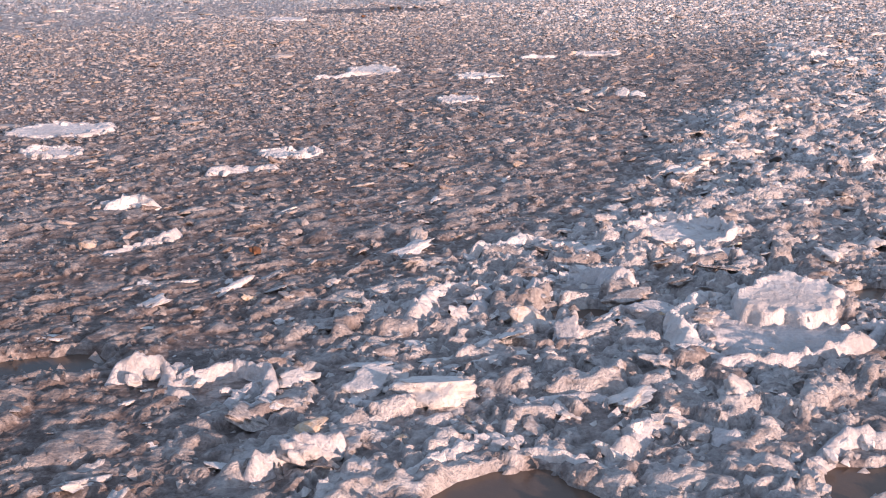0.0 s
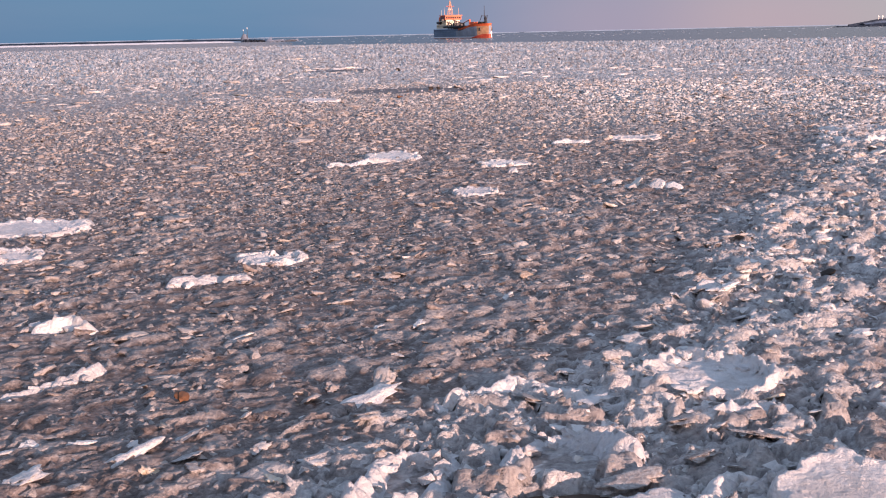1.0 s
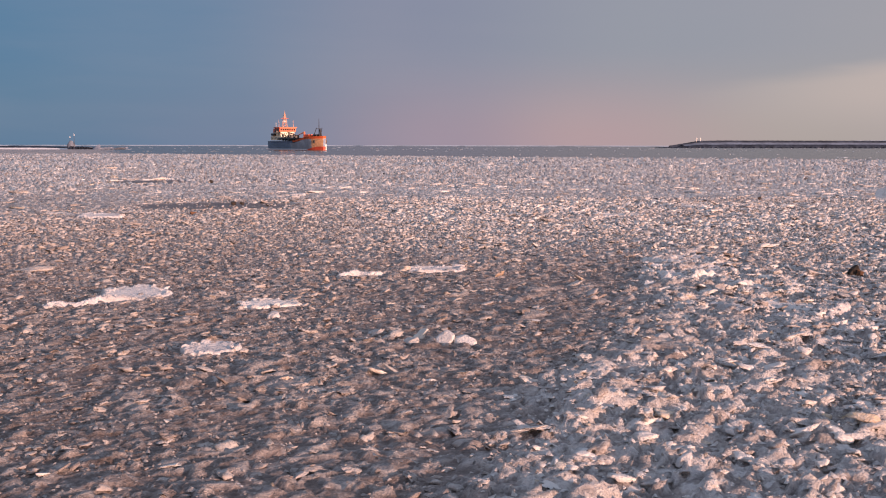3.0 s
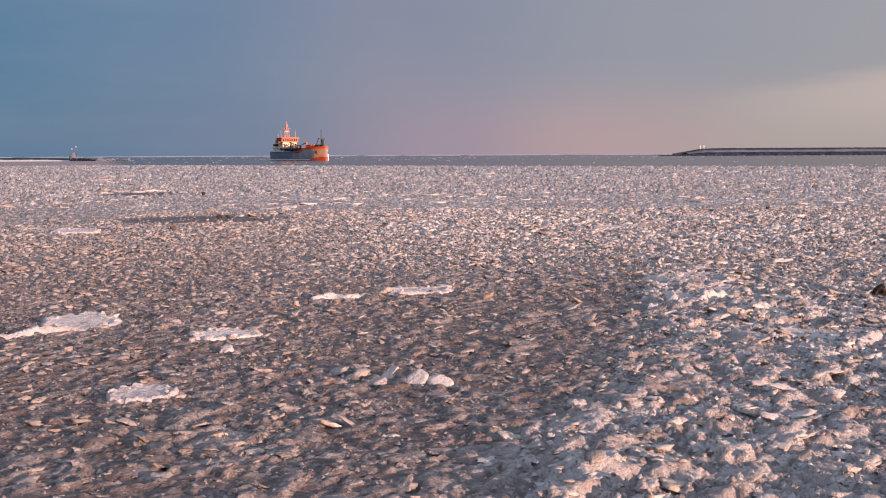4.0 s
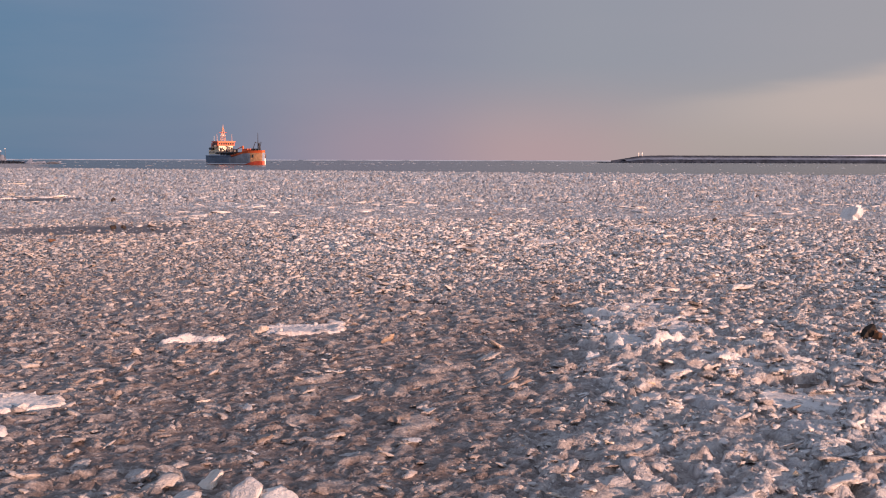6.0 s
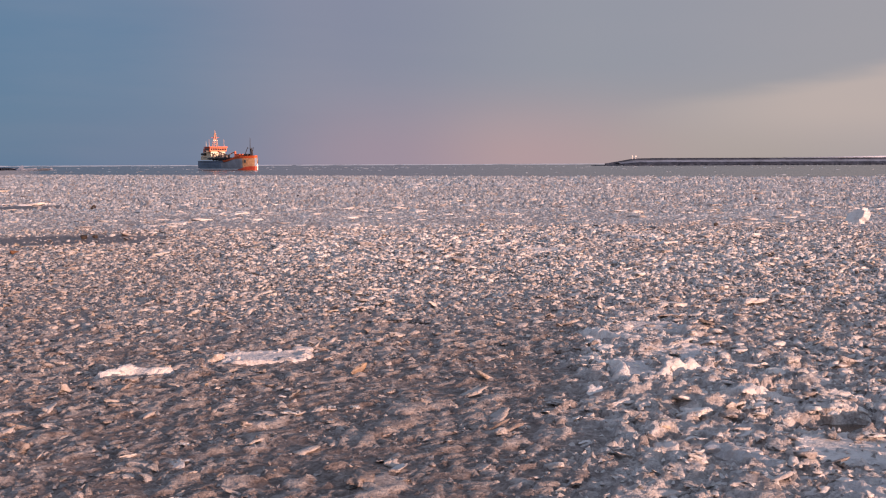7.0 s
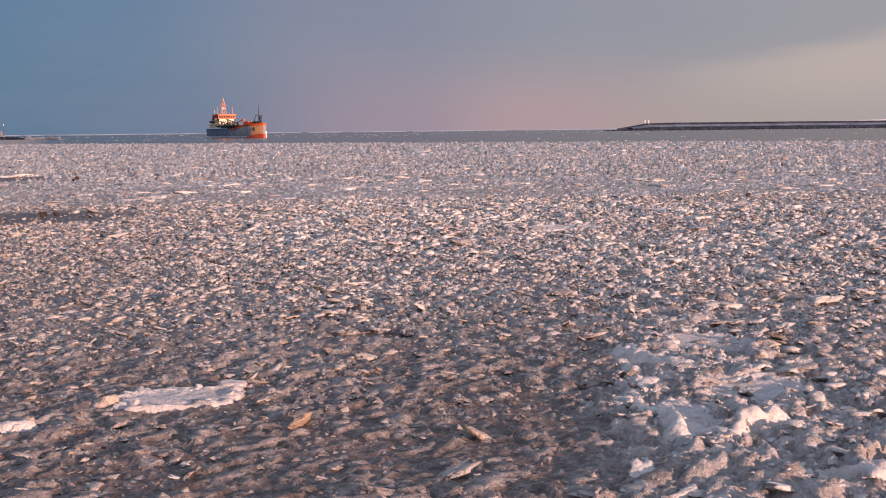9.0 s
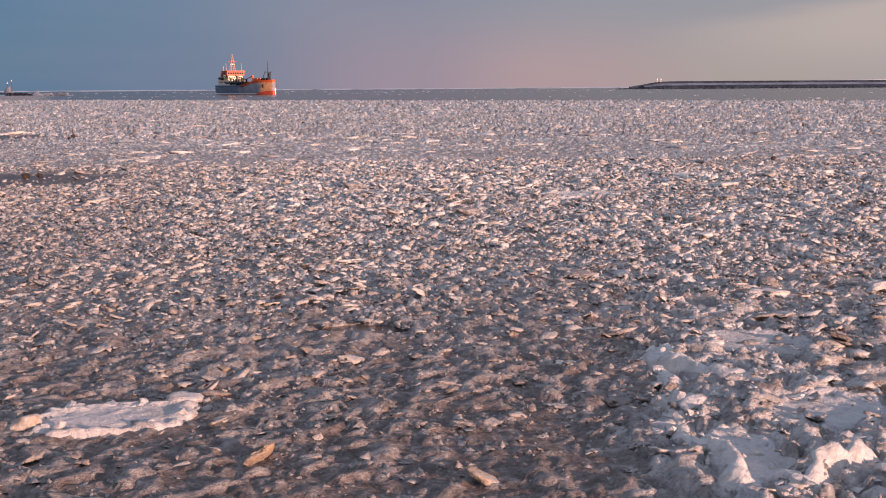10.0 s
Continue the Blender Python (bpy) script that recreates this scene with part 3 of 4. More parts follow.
def ice_floe(seed, x, y, w, d, h=0.14, yaw=0, tip=0, dish=0.5, crumbs=8, z=0.02, name="ice_floe", label="snow-white ice floe with a raised crumbly rim lying in slush"):
    rng = np.random.default_rng(seed)
    ob = tagged(new(name), label, "ice floe", "large floes in the brash ice")
    ob.matrix_world = pose(x, y, z, tip, 0, yaw)
    CLEAR.append((x, y, w * 0.5, d * 0.52, radians(yaw)))
    far = y > 18
    h = h * 0.6 if far else h
    part("slab", slab_mesh(rng, w * 1.05, d * 1.1, h * 0.9, dish * 0.6 if far else dish, n=80 if far else 110, rings=24 if far else 30), ICE_FLOE, ob, smooth=True)
    crumbs = crumbs * 2 + 4
    for k in range(crumbs):
        a = rng.uniform(0, 6.28)
        bm = bmesh.new()
        s = rng.uniform(0.06, 0.17) * min(1.3, 0.6 + w * 0.25)
        fine_lump(bm, rng, (math.cos(a) * w * rng.uniform(0.40, 0.52), math.sin(a) * d * rng.uniform(0.40, 0.52), h * 0.45), (s * 1.6, s * 1.1, s * 0.7), 2, 0.9)
        part("rim_block", bm, ICE_FLOE, ob)
    return ob


def ice_ridge(seed, pts, width=0.35, height=0.28, label="ridge of piled snowy ice blocks frozen together"):
    """A crusty bank along a line, with loose blocks sitting in it."""
    rng = np.random.default_rng(seed)
    ob = tagged(new("ice_ridge"), label, "ice ridge", "ridges in the brash ice")
    x0, y0 = pts[0]
    ob.matrix_world = pose(x0, y0, 0)
    o = Vector(rng.uniform(-50, 50, 3))
    leg = [math.hypot(q[0] - p[0], q[1] - p[1]) for p, q in zip(pts, pts[1:])]
    at = np.concatenate([[0], np.cumsum(leg)])
    total = at[-1]
    place = lambda d: (float(np.interp(d, at, [p[0] for p in pts])) - x0, float(np.interp(d, at, [p[1] for p in pts])) - y0)
    for k in range(int(total / (width * 0.4)) + 1):
        cx, cy = place(k * width * 0.4)
        CLEAR.append((cx + x0, cy + y0, width * 0.5, width * 0.5, 0.0))
    bm = bmesh.new()
    fine = 0.03 if y0 < 17 else 0.06
    n, m = max(8, int((total + width * 2) / fine)), max(9, int(width * 2.6 / fine))
    rows = []
    for i in range(n + 1):
        d = -width + (total + width * 2) * i / n
        px, py = place(d)
        qx, qy = place(min(total, max(0, d) + 0.15))
        rx, ry = place(max(0.0, min(total, d) - 0.15))
        tx, ty = qx - rx, qy - ry
        k = math.hypot(tx, ty) or 1.0
        tx, ty = tx / k, ty / k
        over = max(0.0, -d, d - total)
        px, py = px + tx * (min(0, d) + max(0, d - total)), py + ty * (min(0, d) + max(0, d - total))
        row = []
        for j in range(m + 1):
            s = (j / m - 0.5) * 2.6 * width
            q = Vector((px - ty * s, py + tx * s, 0))
            shift = noise.noise(q * 1.7 + o) * width * 0.5
            g = math.exp(-(((s + shift) ** 2 + over ** 2) / (width * 0.52) ** 2))
            crust = (1 - abs(noise.noise(q * 3.6 + o))) ** 2 * 0.55 + (1 - abs(noise.noise(q * 8.5 + o))) ** 2 * 0.35 + noise.noise(q * 18 + o) * 0.22
            swell = 0.55 + 0.9 * noise.noise(q * 1.1 + o * 2)
            z = height * 1.15 * g * max(0.3, swell) * (0.62 + 0.5 * crust) + (crust - 0.5) * 0.03 * g - 0.10 * (1 - g)
            w = noise.noise(q * 6 + o * 3) * 0.05
            row.append(bm.verts.new((q.x + w, q.y + w, z)))
        rows.append(row)
    for a, c in zip(rows, rows[1:]):
        for j in range(m):
            bm.faces.new((a[j], c[j], c[j + 1], a[j + 1]))
    part("crust", bm, ICE_FLOE, ob, smooth=True)
    for k in range(int(total / (width * 0.7)) + 2):
        px, py = place(rng.uniform(0, total))
        s = width * rng.uniform(0.25, 0.6)
        bm = bmesh.new()
        fine_lump(bm, rng, (px + rng.normal(0, width * 0.35), py + rng.normal(0, width * 0.35), height * 0.3), (s * 1.4, s, s * 0.75), 2, 0.8)
        part("block", bm, ICE_FLOE, ob)
    return ob


def ice_block(seed, x, y, s, h=None, silt=False, label="", level=3):
    rng = np.random.default_rng(seed)
    bm = bmesh.new()
    h = h or s * 0.7
    CLEAR.append((x, y, s * 0.5, s * 0.42, 0.0))
    fine_lump(bm, rng, (0, 0, h * 0.22), (s * 1.25, s, h * 0.85), level, 0.55)
    ob = part("ice_block", bm, ICE_SILT if silt else (ICE_BLOCK if "grey" in label else ICE_FLOE), smooth=True)
    ob.location = (x, y, 0.03)
    return tagged(ob, label or ("yellow-brown silt-stained block of ice" if silt else "rounded white block of ice standing out of slush"), "ice block", "single ice blocks")


# the heap of large floes nearest the start
ice_floe(1, 3.35, 15.9, 1.35, 1.5, 0.20, 20, 2, 0.45, 12, label="broad flat-topped snow-white floe with a crumbled rim")
ice_ridge(2, [(2.1, 15.0), (2.7, 15.2), (3.2, 14.7), (4.0, 14.9)], 0.30, 0.22)
ice_floe(3, 3.5, 11.7, 1.7, 1.5, 0.09, 12, 1, 0.4, 6, 0.0, label="large low floe with a wet dished middle")
ice_floe(4, 3.85, 12.45, 1.1, 1.15, 0.16, -8, 7, 0.08, 1, 0.15, label="smaller smooth white slab lying tilted on a larger floe")
ice_ridge(5, [(2.7, 10.7), (3.2, 10.75), (3.8, 11.0), (4.4, 11.3), (4.65, 11.8)], 0.21, 0.24, "long sunlit rim of snowy ice along a floe")
ice_ridge(6, [(2.75, 10.9), (2.48, 11.4), (2.55, 12.1), (2.85, 12.65), (3.15, 12.95)], 0.36, 0.24, "broad curved bank of crumbly snow round a floe")
ice_ridge(7, [(0.98, 13.1), (1.12, 13.7), (1.55, 14.1), (2.05, 13.95), (2.2, 13.4)], 0.26, 0.27, "horseshoe-shaped bank of snowy ice round a wet hollow")
ice_ridge(8, [(-0.3, 12.3), (-0.2, 13.0), (0.1, 13.5), (0.45, 13.35), (0.42, 12.6)], 0.27, 0.27, "horseshoe-shaped bank of snowy ice round a wet hollow")
ice_ridge(9, [(-2.6, 10.5), (-2.1, 10.8), (-1.7, 10.55), (-1.62, 10.2), (-1.8, 9.75)], 0.18, 0.2, "curved rim of crusted snow on a low floe")
ice_ridge(95, [(0.65, 9.75), (1.05, 9.85), (1.45, 9.85)], 0.22, 0.17)
ice_ridge(96, [(1.4, 8.6), (1.7, 9.2), (2.1, 9.35), (2.4, 8.9)], 0.3, 0.26, "mound of rounded snowy ice heaped in slush")
ice_ridge(97, [(-0.9, 9.95), (-0.6, 9.8), (-0.3, 9.9)], 0.2, 0.2)
ice_ridge(91, [(-3.15, 10.65), (-2.75, 10.75), (-2.4, 10.2)], 0.30, 0.27)
ice_ridge(92, [(-2.0, 9.9), (-1.7, 10.4)], 0.2, 0.2)
CLEAR.extend([(1.6, 13.5, 0.55, 0.5, 0.0), (0.1, 12.85, 0.32, 0.5, 0.0), (-2.05, 10.3, 0.4, 0.4, 0.0), (2.3, 10.2, 0.35, 0.25, 0.0), (0.6, 10.6, 0.4, 0.25, 0.4)])      # flat wet hollows
ice_block(10, -0.65, 10.3, 0.5, 0.24, False, "", 4)
ice_block(11, -0.12, 10.05, 0.62, 0.30, False, "large rounded lump of snowy ice tipped up in slush", 4)
ice_block(12, -1.15, 8.65, 0.48, 0.26, False, "", 4)
ice_ridge(94, [(-1.5, 8.4), (-1.2, 8.9), (-0.9, 8.8)], 0.17, 0.2)
ice_ridge(13, [(-0.3, 8.45), (0.1, 8.8), (0.35, 9.05), (0.7, 8.75), (1.25, 8.45)], 0.20, 0.18, "curved brim of ice blocks round a pool of brown water")
ice_ridge(15, [(2.85, 7.8), (2.85, 8.5), (3.3, 8.85), (3.9, 8.9)], 0.22, 0.18, "curved brim of ice blocks round a pool of brown water")
ice_block(16, 2.65, 9.7, 0.36, 0.3, False, "", 4)
ice_block(17, 0.9, 12.15, 0.34, 0.22, True)
ice_block(18, 1.3, 11.6, 0.3, 0.2, False, "", 4)
ice_ridge(19, [(0.5, 15.2), (1.2, 15.9), (1.9, 15.4)], 0.28, 0.2)
ice_block(20, 2.3, 12.3, 0.42, 0.26, False, "", 4)
# farther along both sides of the channel
ice_block(21, 4.15, 20.3, 0.34, 0.28)
ice_block(22, 4.0, 19.4, 0.3, 0.22)
ice_ridge(23, [(-5.4, 18.6), (-5.0, 18.8), (-4.7, 18.6)], 0.34, 0.2, "small heap of bright ice blocks")
ice_block(24, -5.0, 15.9, 0.2, 0.2, True)
ice_ridge(25, [(-4.65, 15.6), (-4.3, 16.0), (-3.95, 16.6)], 0.22, 0.13)
ice_floe(26, -8.9, 27.2, 2.3, 1.6, 0.2, 0, 2, 0.3, 8)
ice_floe(27, -8.1, 24.1, 1.2, 1.1, 0.16, 10, 3, 0.6, 6)
ice_floe(28, -3.1, 23.6, 1.1, 0.9, 0.15, 0, 3, 0.7, 7)
ice_ridge(29, [(-4.3, 21.5), (-3.7, 21.9), (-3.2, 21.8)], 0.34, 0.22)
ice_floe(30, -2.3, 40.6, 1.6, 2.0, 0.2, 10, 3, 0.2, 8, label="long pale slab of ice heaved up from the slush")
ice_ridge(31, [(-4.0, 38.3), (-2.8, 39.3), (-1.6, 40.2)], 0.30, 0.22)
ice_floe(32, 0.5, 32.0, 1.0, 0.9, 0.18, 0, 3, 0.4, 6)
ice_floe(33, 1.25, 38.4, 1.5, 1.0, 0.16, 0, 3, 0.3, 6)
ice_block(34, 1.5, 36.2, 0.28, 0.22)
ice_floe(35, 6.0, 46.0, 1.9, 1.1, 0.16, 8, 2, 0.3, 6, label="long blue-white floe crossing the dark channel")
ice_block(36, 4.2, 44.8, 0.28, 0.2, True)
ice_block(37, 5.15, 45.8, 0.3, 0.24, True)
ice_block(38, 6.9, 46.6, 0.36, 0.22)
ice_ridge(39, [(3.1, 44.4), (3.7, 44.7), (4.3, 44.6)], 0.34, 0.22)
for _k, (_x, _y) in enumerate(((3.75, 33.7), (4.15, 33.6), (4.65, 33.3), (5.1, 32.6), (5.5, 32.4), (4.4, 32.6))):
    ice_block(40 + _k, _x, _y, 0.36, 0.13, label="small rounded pan of grey ice in dark slush")
# the snowy ridges beside the channel
ice_ridge(50, [(13.8, 48.6), (13.2, 46.4), (12.7, 44.2), (12.8, 42.6)], 0.42, 0.28)
ice_ridge(51, [(12.9, 42.0), (13.6, 42.8), (14.4, 43.3)], 0.40, 0.3)
ice_ridge(52, [(12.9, 41.2), (14.2, 40.3), (15.8, 39.8)], 0.34, 0.26)
ice_ridge(53, [(13.4, 47.8), (13.9, 46.9), (14.4, 46.1)], 0.40, 0.26)
ice_floe(54, 15.3, 48.6, 1.7, 1.4, 0.15, 0, 2, 0.3, 6)
ice_floe(55, 14.1, 36.8, 1.5, 1.7, 0.13, 20, 2, 0.1, 6, label="flat grey-blue floe with a smooth top")
ice_ridge(56, [(12.3, 37.3), (12.8, 35.7), (13.3, 34.4)], 0.36, 0.26)
ice_ridge(57, [(13.3, 35.0), (14.2, 35.0), (15.0, 35.6)], 0.32, 0.28)
ice_floe(58, 14.7, 44.9, 1.6, 1.3, 0.16, 30, 2, 0.4, 6)
ice_floe(59, 13.1, 43.4, 0.9, 1.6, 0.16, 0, 2, 0.2, 5)
ice_block(60, 1.5, 21.8, 0.26, 0.10, True)
ice_block(61, 3.6, 29.5, 0.26, 0.10, True)
ice_block(62, 2.0, 28.95, 0.22, 0.12, True)
ice_block(63, 8.7, 57.4, 0.42, 0.14, True)
ice_block(64, 10.2, 43.2, 0.34, 0.11, True)
ice_block(65, 7.9, 44.2, 0.3, 0.10, True)
ice_floe(66, -9.4, 73.5, 2.4, 1.8, 0.35, 0, 3, 0.2, 6)
ice_floe(67, 25.6, 80.4, 2.0, 1.2, 0.35, 0, 3, 0.2, 6)
ice_floe(68, 34.5, 81.3, 3.0, 1.6, 0.2, 10, 2, 0.1, 4)
ice_floe(69, 18.7, 72.8, 3.4, 1.6, 0.25, 0, 2, 0.3, 8)
ice_floe(70, 20.9, 64.4, 2.2, 1.4, 0.2, 0, 2, 0.3, 6)
ice_floe(71, 21.0, 58.6, 1.6, 1.0, 0.2, 0, 2, 0.3, 6)
ice_floe(72, 43.6, 91.8, 1.5, 1.6, 0.22, -78, 52, 0.1, 0, 0.35, "ice_slab", "blue-white ice slab tipped up on edge above the field")

def dark_lump(seed, x, y, s, h, rusty_or_lit=False):
    """A dark clod on the ice."""
    rng = np.random.default_rng(seed)
    bm = bmesh.new()
    fine_lump(bm, rng, (0, 0, h * 0.42), (s, s * 0.7, h), 2, 0.7)
    ob = part("dirt_clod", bm, RUSTY_OR_LIT if rusty_or_lit else PEAT)
    ob.location = (x, y, 0.06)
    tagged(ob, "rust-brown clod or painted sunlit face of a dark clod" if rusty_or_lit else "small dark clod of earth lying on the ice", "clod", "dark clods on the ice")


dark_lump(201, 18.5, 42.9, 0.42, 0.32)
# no second clod: colours in the sunlit right face of the one above
dark_lump(202, 18.64, 42.72, 0.2, 0.24, True)
dark_lump(203, 6.25, 21.55, 0.34, 0.07)
dark_lump(204, -2.57, 15.41, 0.2, 0.1, True)
dark_lump(205, -4.8, 75.4, 0.4, 0.22, True)
dark_lump(206, -3.4, 86.0, 0.42, 0.24)
dark_lump(207, -2.9, 86.6, 0.3, 0.18)
for _k, (_x, _y) in enumerate(((-9.4, 132.0), (56.8, 137.0), (67.0, 144.0), (10.0, 162.0), (-8.9, 127.3), (33.5, 90.0))):
    dark_lump(210 + _k, _x, _y, 0.38, 0.28)

# ---- the ship ----


def dredger():
    ship = tagged(new("dredger_ship"), "orange and grey hopper dredger with a cream deckhouse, in open water", "ship")
    ship.matrix_world = pose(-17.7, 824, -0.04, 0, 0, -63) @ Matrix.Scale(1.03, 4)
    L, B = 37.5, 7.0

    def outline(x):
        """Half beam along the length."""
        u = (x + L) / (2 * L)
        return B * (1 - 0.88 * max(0.0, (u - 0.74) / 0.26) ** 2.2) * (1 - 0.12 * max(0.0, (0.08 - u) / 0.08))

    def sheer(x):
        return 6.3 + 2.4 * step(np.array(x), 4, 26) + max(0.0, x - 20) * 0.03

    def skin(z0, z1, x0, x1, out=0.0, thick=None):
        bm = bmesh.new()
        xs = np.linspace(x0, x1, 40)
        loops = []
        for x in xs:
            w = outline(x) + out
            lo, hi = (z0(x) if callable(z0) else z0), (z1(x) if callable(z1) else z1)
            loops.append([bm.verts.new(p) for p in ((x, -w * 0.93, lo), (x + 0.5 * step(np.array(x), 30, 37), -w, hi), (x + 0.5 * step(np.array(x), 30, 37), w, hi), (x, w * 0.93, lo))])
        for a, b in zip(loops, loops[1:]):
            for k in range(4):
                bm.faces.new((a[k], a[(k + 1) % 4], b[(k + 1) % 4], b[k]))
        bm.faces.new(loops[0][::-1])
        bm.faces.new(loops[-1])
        return bm

    hull = part("hull", skin(0.9, lambda x: float(sheer(x)) - 1.6, -L, L), HULL, ship, "grey-blue painted steel hull")
    part("boot_topping", skin(-1.0, lambda x: 0.15 + 2.3 * float(step(np.array(x), 22, 35)), -L, L, 0.03), RED, hull, "red painted waterline band")
    part("bulwark", skin(lambda x: float(sheer(x)) - 1.0 - 0.6 * float(step(np.array(x), 6, 30)), lambda x: float(sheer(x)), 4, L, 0.04), ORANGE, hull, "orange raised bow bulwark")
    part("sheer_strake", skin(lambda x: float(sheer(x)) - 1.62, lambda x: float(sheer(x)) - 0.2, -L, 4.0, 0.02), HULL, hull)
    part("bow_plating", skin(0.95, lambda x: float(sheer(x)) - 1.5, 29, L, 0.02), BOW, hull, "buff coloured bow")
    part("side_plating", skin(1.0, lambda x: float(sheer(x)) - 1.5, 1, 29, 0.015), PALE_GREY, hull, "paler grey side plating")
    # bow mark, anchor pocket, fenders
    part("stem_mark", box(bmesh.new(), L - 0.6, L + 0.15, 0.6, 1.5, 0.2, 4.0), WHITE, hull, "white draught mark on the stem")
    for s in (-1, 1):
        bm = box(bmesh.new(), 30.6, 32.4, s * outline(31.5) - 0.35, s * outline(31.5) + 0.35, 4.6, 6.6, 0.2)
        part("anchor_pocket", bm, DARK, hull, "dark anchor recess")
    # deckhouse aft
    house = part("deckhouse", box(bmesh.new(), -33, -17, -5.8, 5.8, 6.6, 9.6, 0.15), CREAM, ship, "cream painted deckhouse")
    part("upper_house", box(bmesh.new(), -29, -18, -5.2, 5.2, 9.6, 12.4, 0.15), CREAM, house)
    part("bridge", box(bmesh.new(), -26, -17.5, -6.2, 6.2, 12.4, 15.0, 0.2), ORANGE, house, "orange painted bridge")
    part("bridge_roof", box(bmesh.new(), -26.6, -16.9, -6.6, 6.6, 15.0, 15.6, 0.1), ORANGE, house, "orange bridge roof")
    for k in range(7):
        y = -5.6 + k * 1.65
        part("bridge_window", box(bmesh.new(), -17.56, -17.42, y, y + 1.25, 13.2, 14.5), GLASS, house)
    for k in range(4):
        x = -25.3 + k * 1.95
        part("bridge_window", box(bmesh.new(), x, x + 1.4, -6.27, -6.15, 13.2, 14.5), GLASS, house)
    for k in range(6):
        y = -4.5 + k * 1.7
        part("porthole", box(bmesh.new(), -17.98, -17.9, y, y + 0.7, 10.6, 11.4), GLASS, house)
        part("porthole", box(bmesh.new(), -16.98, -16.9, y - 0.3, y + 0.5, 7.7, 8.6), GLASS, house)
    for k in range(7):
        x = -32 + k * 2.1
        part("porthole", box(bmesh.new(), x, x + 0.8, -5.88, -5.76, 7.7, 8.6), GLASS, house)
    part("funnel", box(bmesh.new(), -32.5, -29.5, -4.5, -1.5, 9.6, 14.6, 0.3, 0.15), ORANGE, ship, "orange funnel")
    part("funnel", box(bmesh.new(), -32.5, -29.5, 1.5, 4.5, 9.6, 14.6, 0.3, 0.15), ORANGE, ship, "orange funnel")
    # lattice mast on the bridge
    mast = tagged(new("main_mast"), "tall thin pale lattice mast")
    mast.parent = ship
    for sx, sy in ((-1, -1), (-1, 1), (1, -1), (1, 1)):
        part("mast_leg", rod(bmesh.new(), (-22.5 + sx * 1.3, sy * 1.5, 15.6), (-22.5 + sx * 0.25, sy * 0.25, 24.8), 0.19), MAST, mast)
    for k in range(6):
        z, w = 16.2 + k * 1.7, 1.4 - k * 0.22
        part("brace", rod(bmesh.new(), (-22.5, -w, z), (-22.5, w, z + 1.4), 0.14), MAST, mast)
    part("yard", rod(bmesh.new(), (-22.5, -3.0, 21.6), (-22.5, 3.0, 21.6), 0.13), ORANGE, mast)
    part("radar", box(bmesh.new(), -22.9, -22.1, -1.7, 1.7, 19.4, 19.9, 0.1), WHITE, mast)
    part("top_pole", rod(bmesh.new(), (-22.5, 0, 24.7), (-22.5, 0, 27.0), 0.14, 0.06), MAST, mast)
    part("aft_pole", rod(bmesh.new(), (-28, -4.0, 12.4), (-28, -4.0, 19.0), 0.16, 0.08), CREAM, ship)
    for sy in (-5.4, 5.4):
        part("whip_antenna", rod(bmesh.new(), (-20, sy, 15.6), (-20.4, sy, 20.6), 0.16, 0.08), MAST, ship)
    part("bridge_wing", box(bmesh.new(), -22, -19, -8.2, -6.2, 11.8, 13.0, 0.1), DARK, house, "dark bridge wing")
    part("lifeboat", box(bmesh.new(), -31, -25, -6.9, -5.0, 9.8, 11.4, 0.5), DARK, ship, "dark covered lifeboat")
    # hopper deck gear
    for k in range(5):
        x = -14 + k * 4.1
        part("deck_post", rod(bmesh.new(), (x, -5.2, 6.0), (x, -5.2, 8.8 + (k % 2) * 1.6), 0.4, 0.3), DARK, ship)
    part("pump_house", box(bmesh.new(), -9, -4.5, -4.5, 2.5, 6.0, 10.2, 0.2), DARK, ship, "dark pump house on deck")
    for k in range(4):
        x = -12 + k * 6.5
        part("hopper_beam", box(bmesh.new(), x, x + 0.8, -6.2, 6.2, 6.4, 8.2, 0.1), DARK, ship)
    part("suction_pipe", rod(bmesh.new(), (-20, -6.4, 7.6), (8, -6.4, 7.8), 0.55, n=12), DARK, ship, "dark suction pipe along the rail")
    for x, h in ((-12, 10.4), (-2, 11.6), (6, 10.2)):
        g = part("gantry", box(bmesh.new(), x - 0.5, x + 0.5, -6.9, -5.7, 6.4, h, 0.1), DARK, ship, "dark pipe gantry")
        part("gantry_arm", rod(bmesh.new(), (x, -4.2, h - 0.6), (x, -7.6, h + 0.5), 0.35), DARK, g)
    part("deck_crane_post", rod(bmesh.new(), (2, 3, 6.5), (2, 3, 12.2), 0.7, 0.6, 12), ORANGE, ship)
    part("crane_jib", rod(bmesh.new(), (2, 3, 12.0), (-7, 3, 10.2), 0.4, 0.25), ORANGE, ship)
    part("forecastle_house", box(bmesh.new(), 16, 22, -4, 4, 8.4, 10.4, 0.15), ORANGE, ship, "orange forecastle house")
    part("winch", rod(bmesh.new(), (26, -2.5, 9.6), (26, 2.5, 9.6), 0.8, n=12), DARK, ship, "dark mooring winch")
    part("winch", rod(bmesh.new(), (29, -1.8, 9.7), (29, 1.8, 9.7), 0.7, n=12), DARK, ship, "dark mooring winch")
    fore = part("fore_mast", rod(bmesh.new(), (30, 0, 8.6), (30, 0, 20.5), 0.32, 0.14), DARK, ship, "dark fore mast with a yard")
    part("yard", rod(bmesh.new(), (30, -2.2, 14.0), (30, 2.2, 14.0), 0.14), DARK, fore)
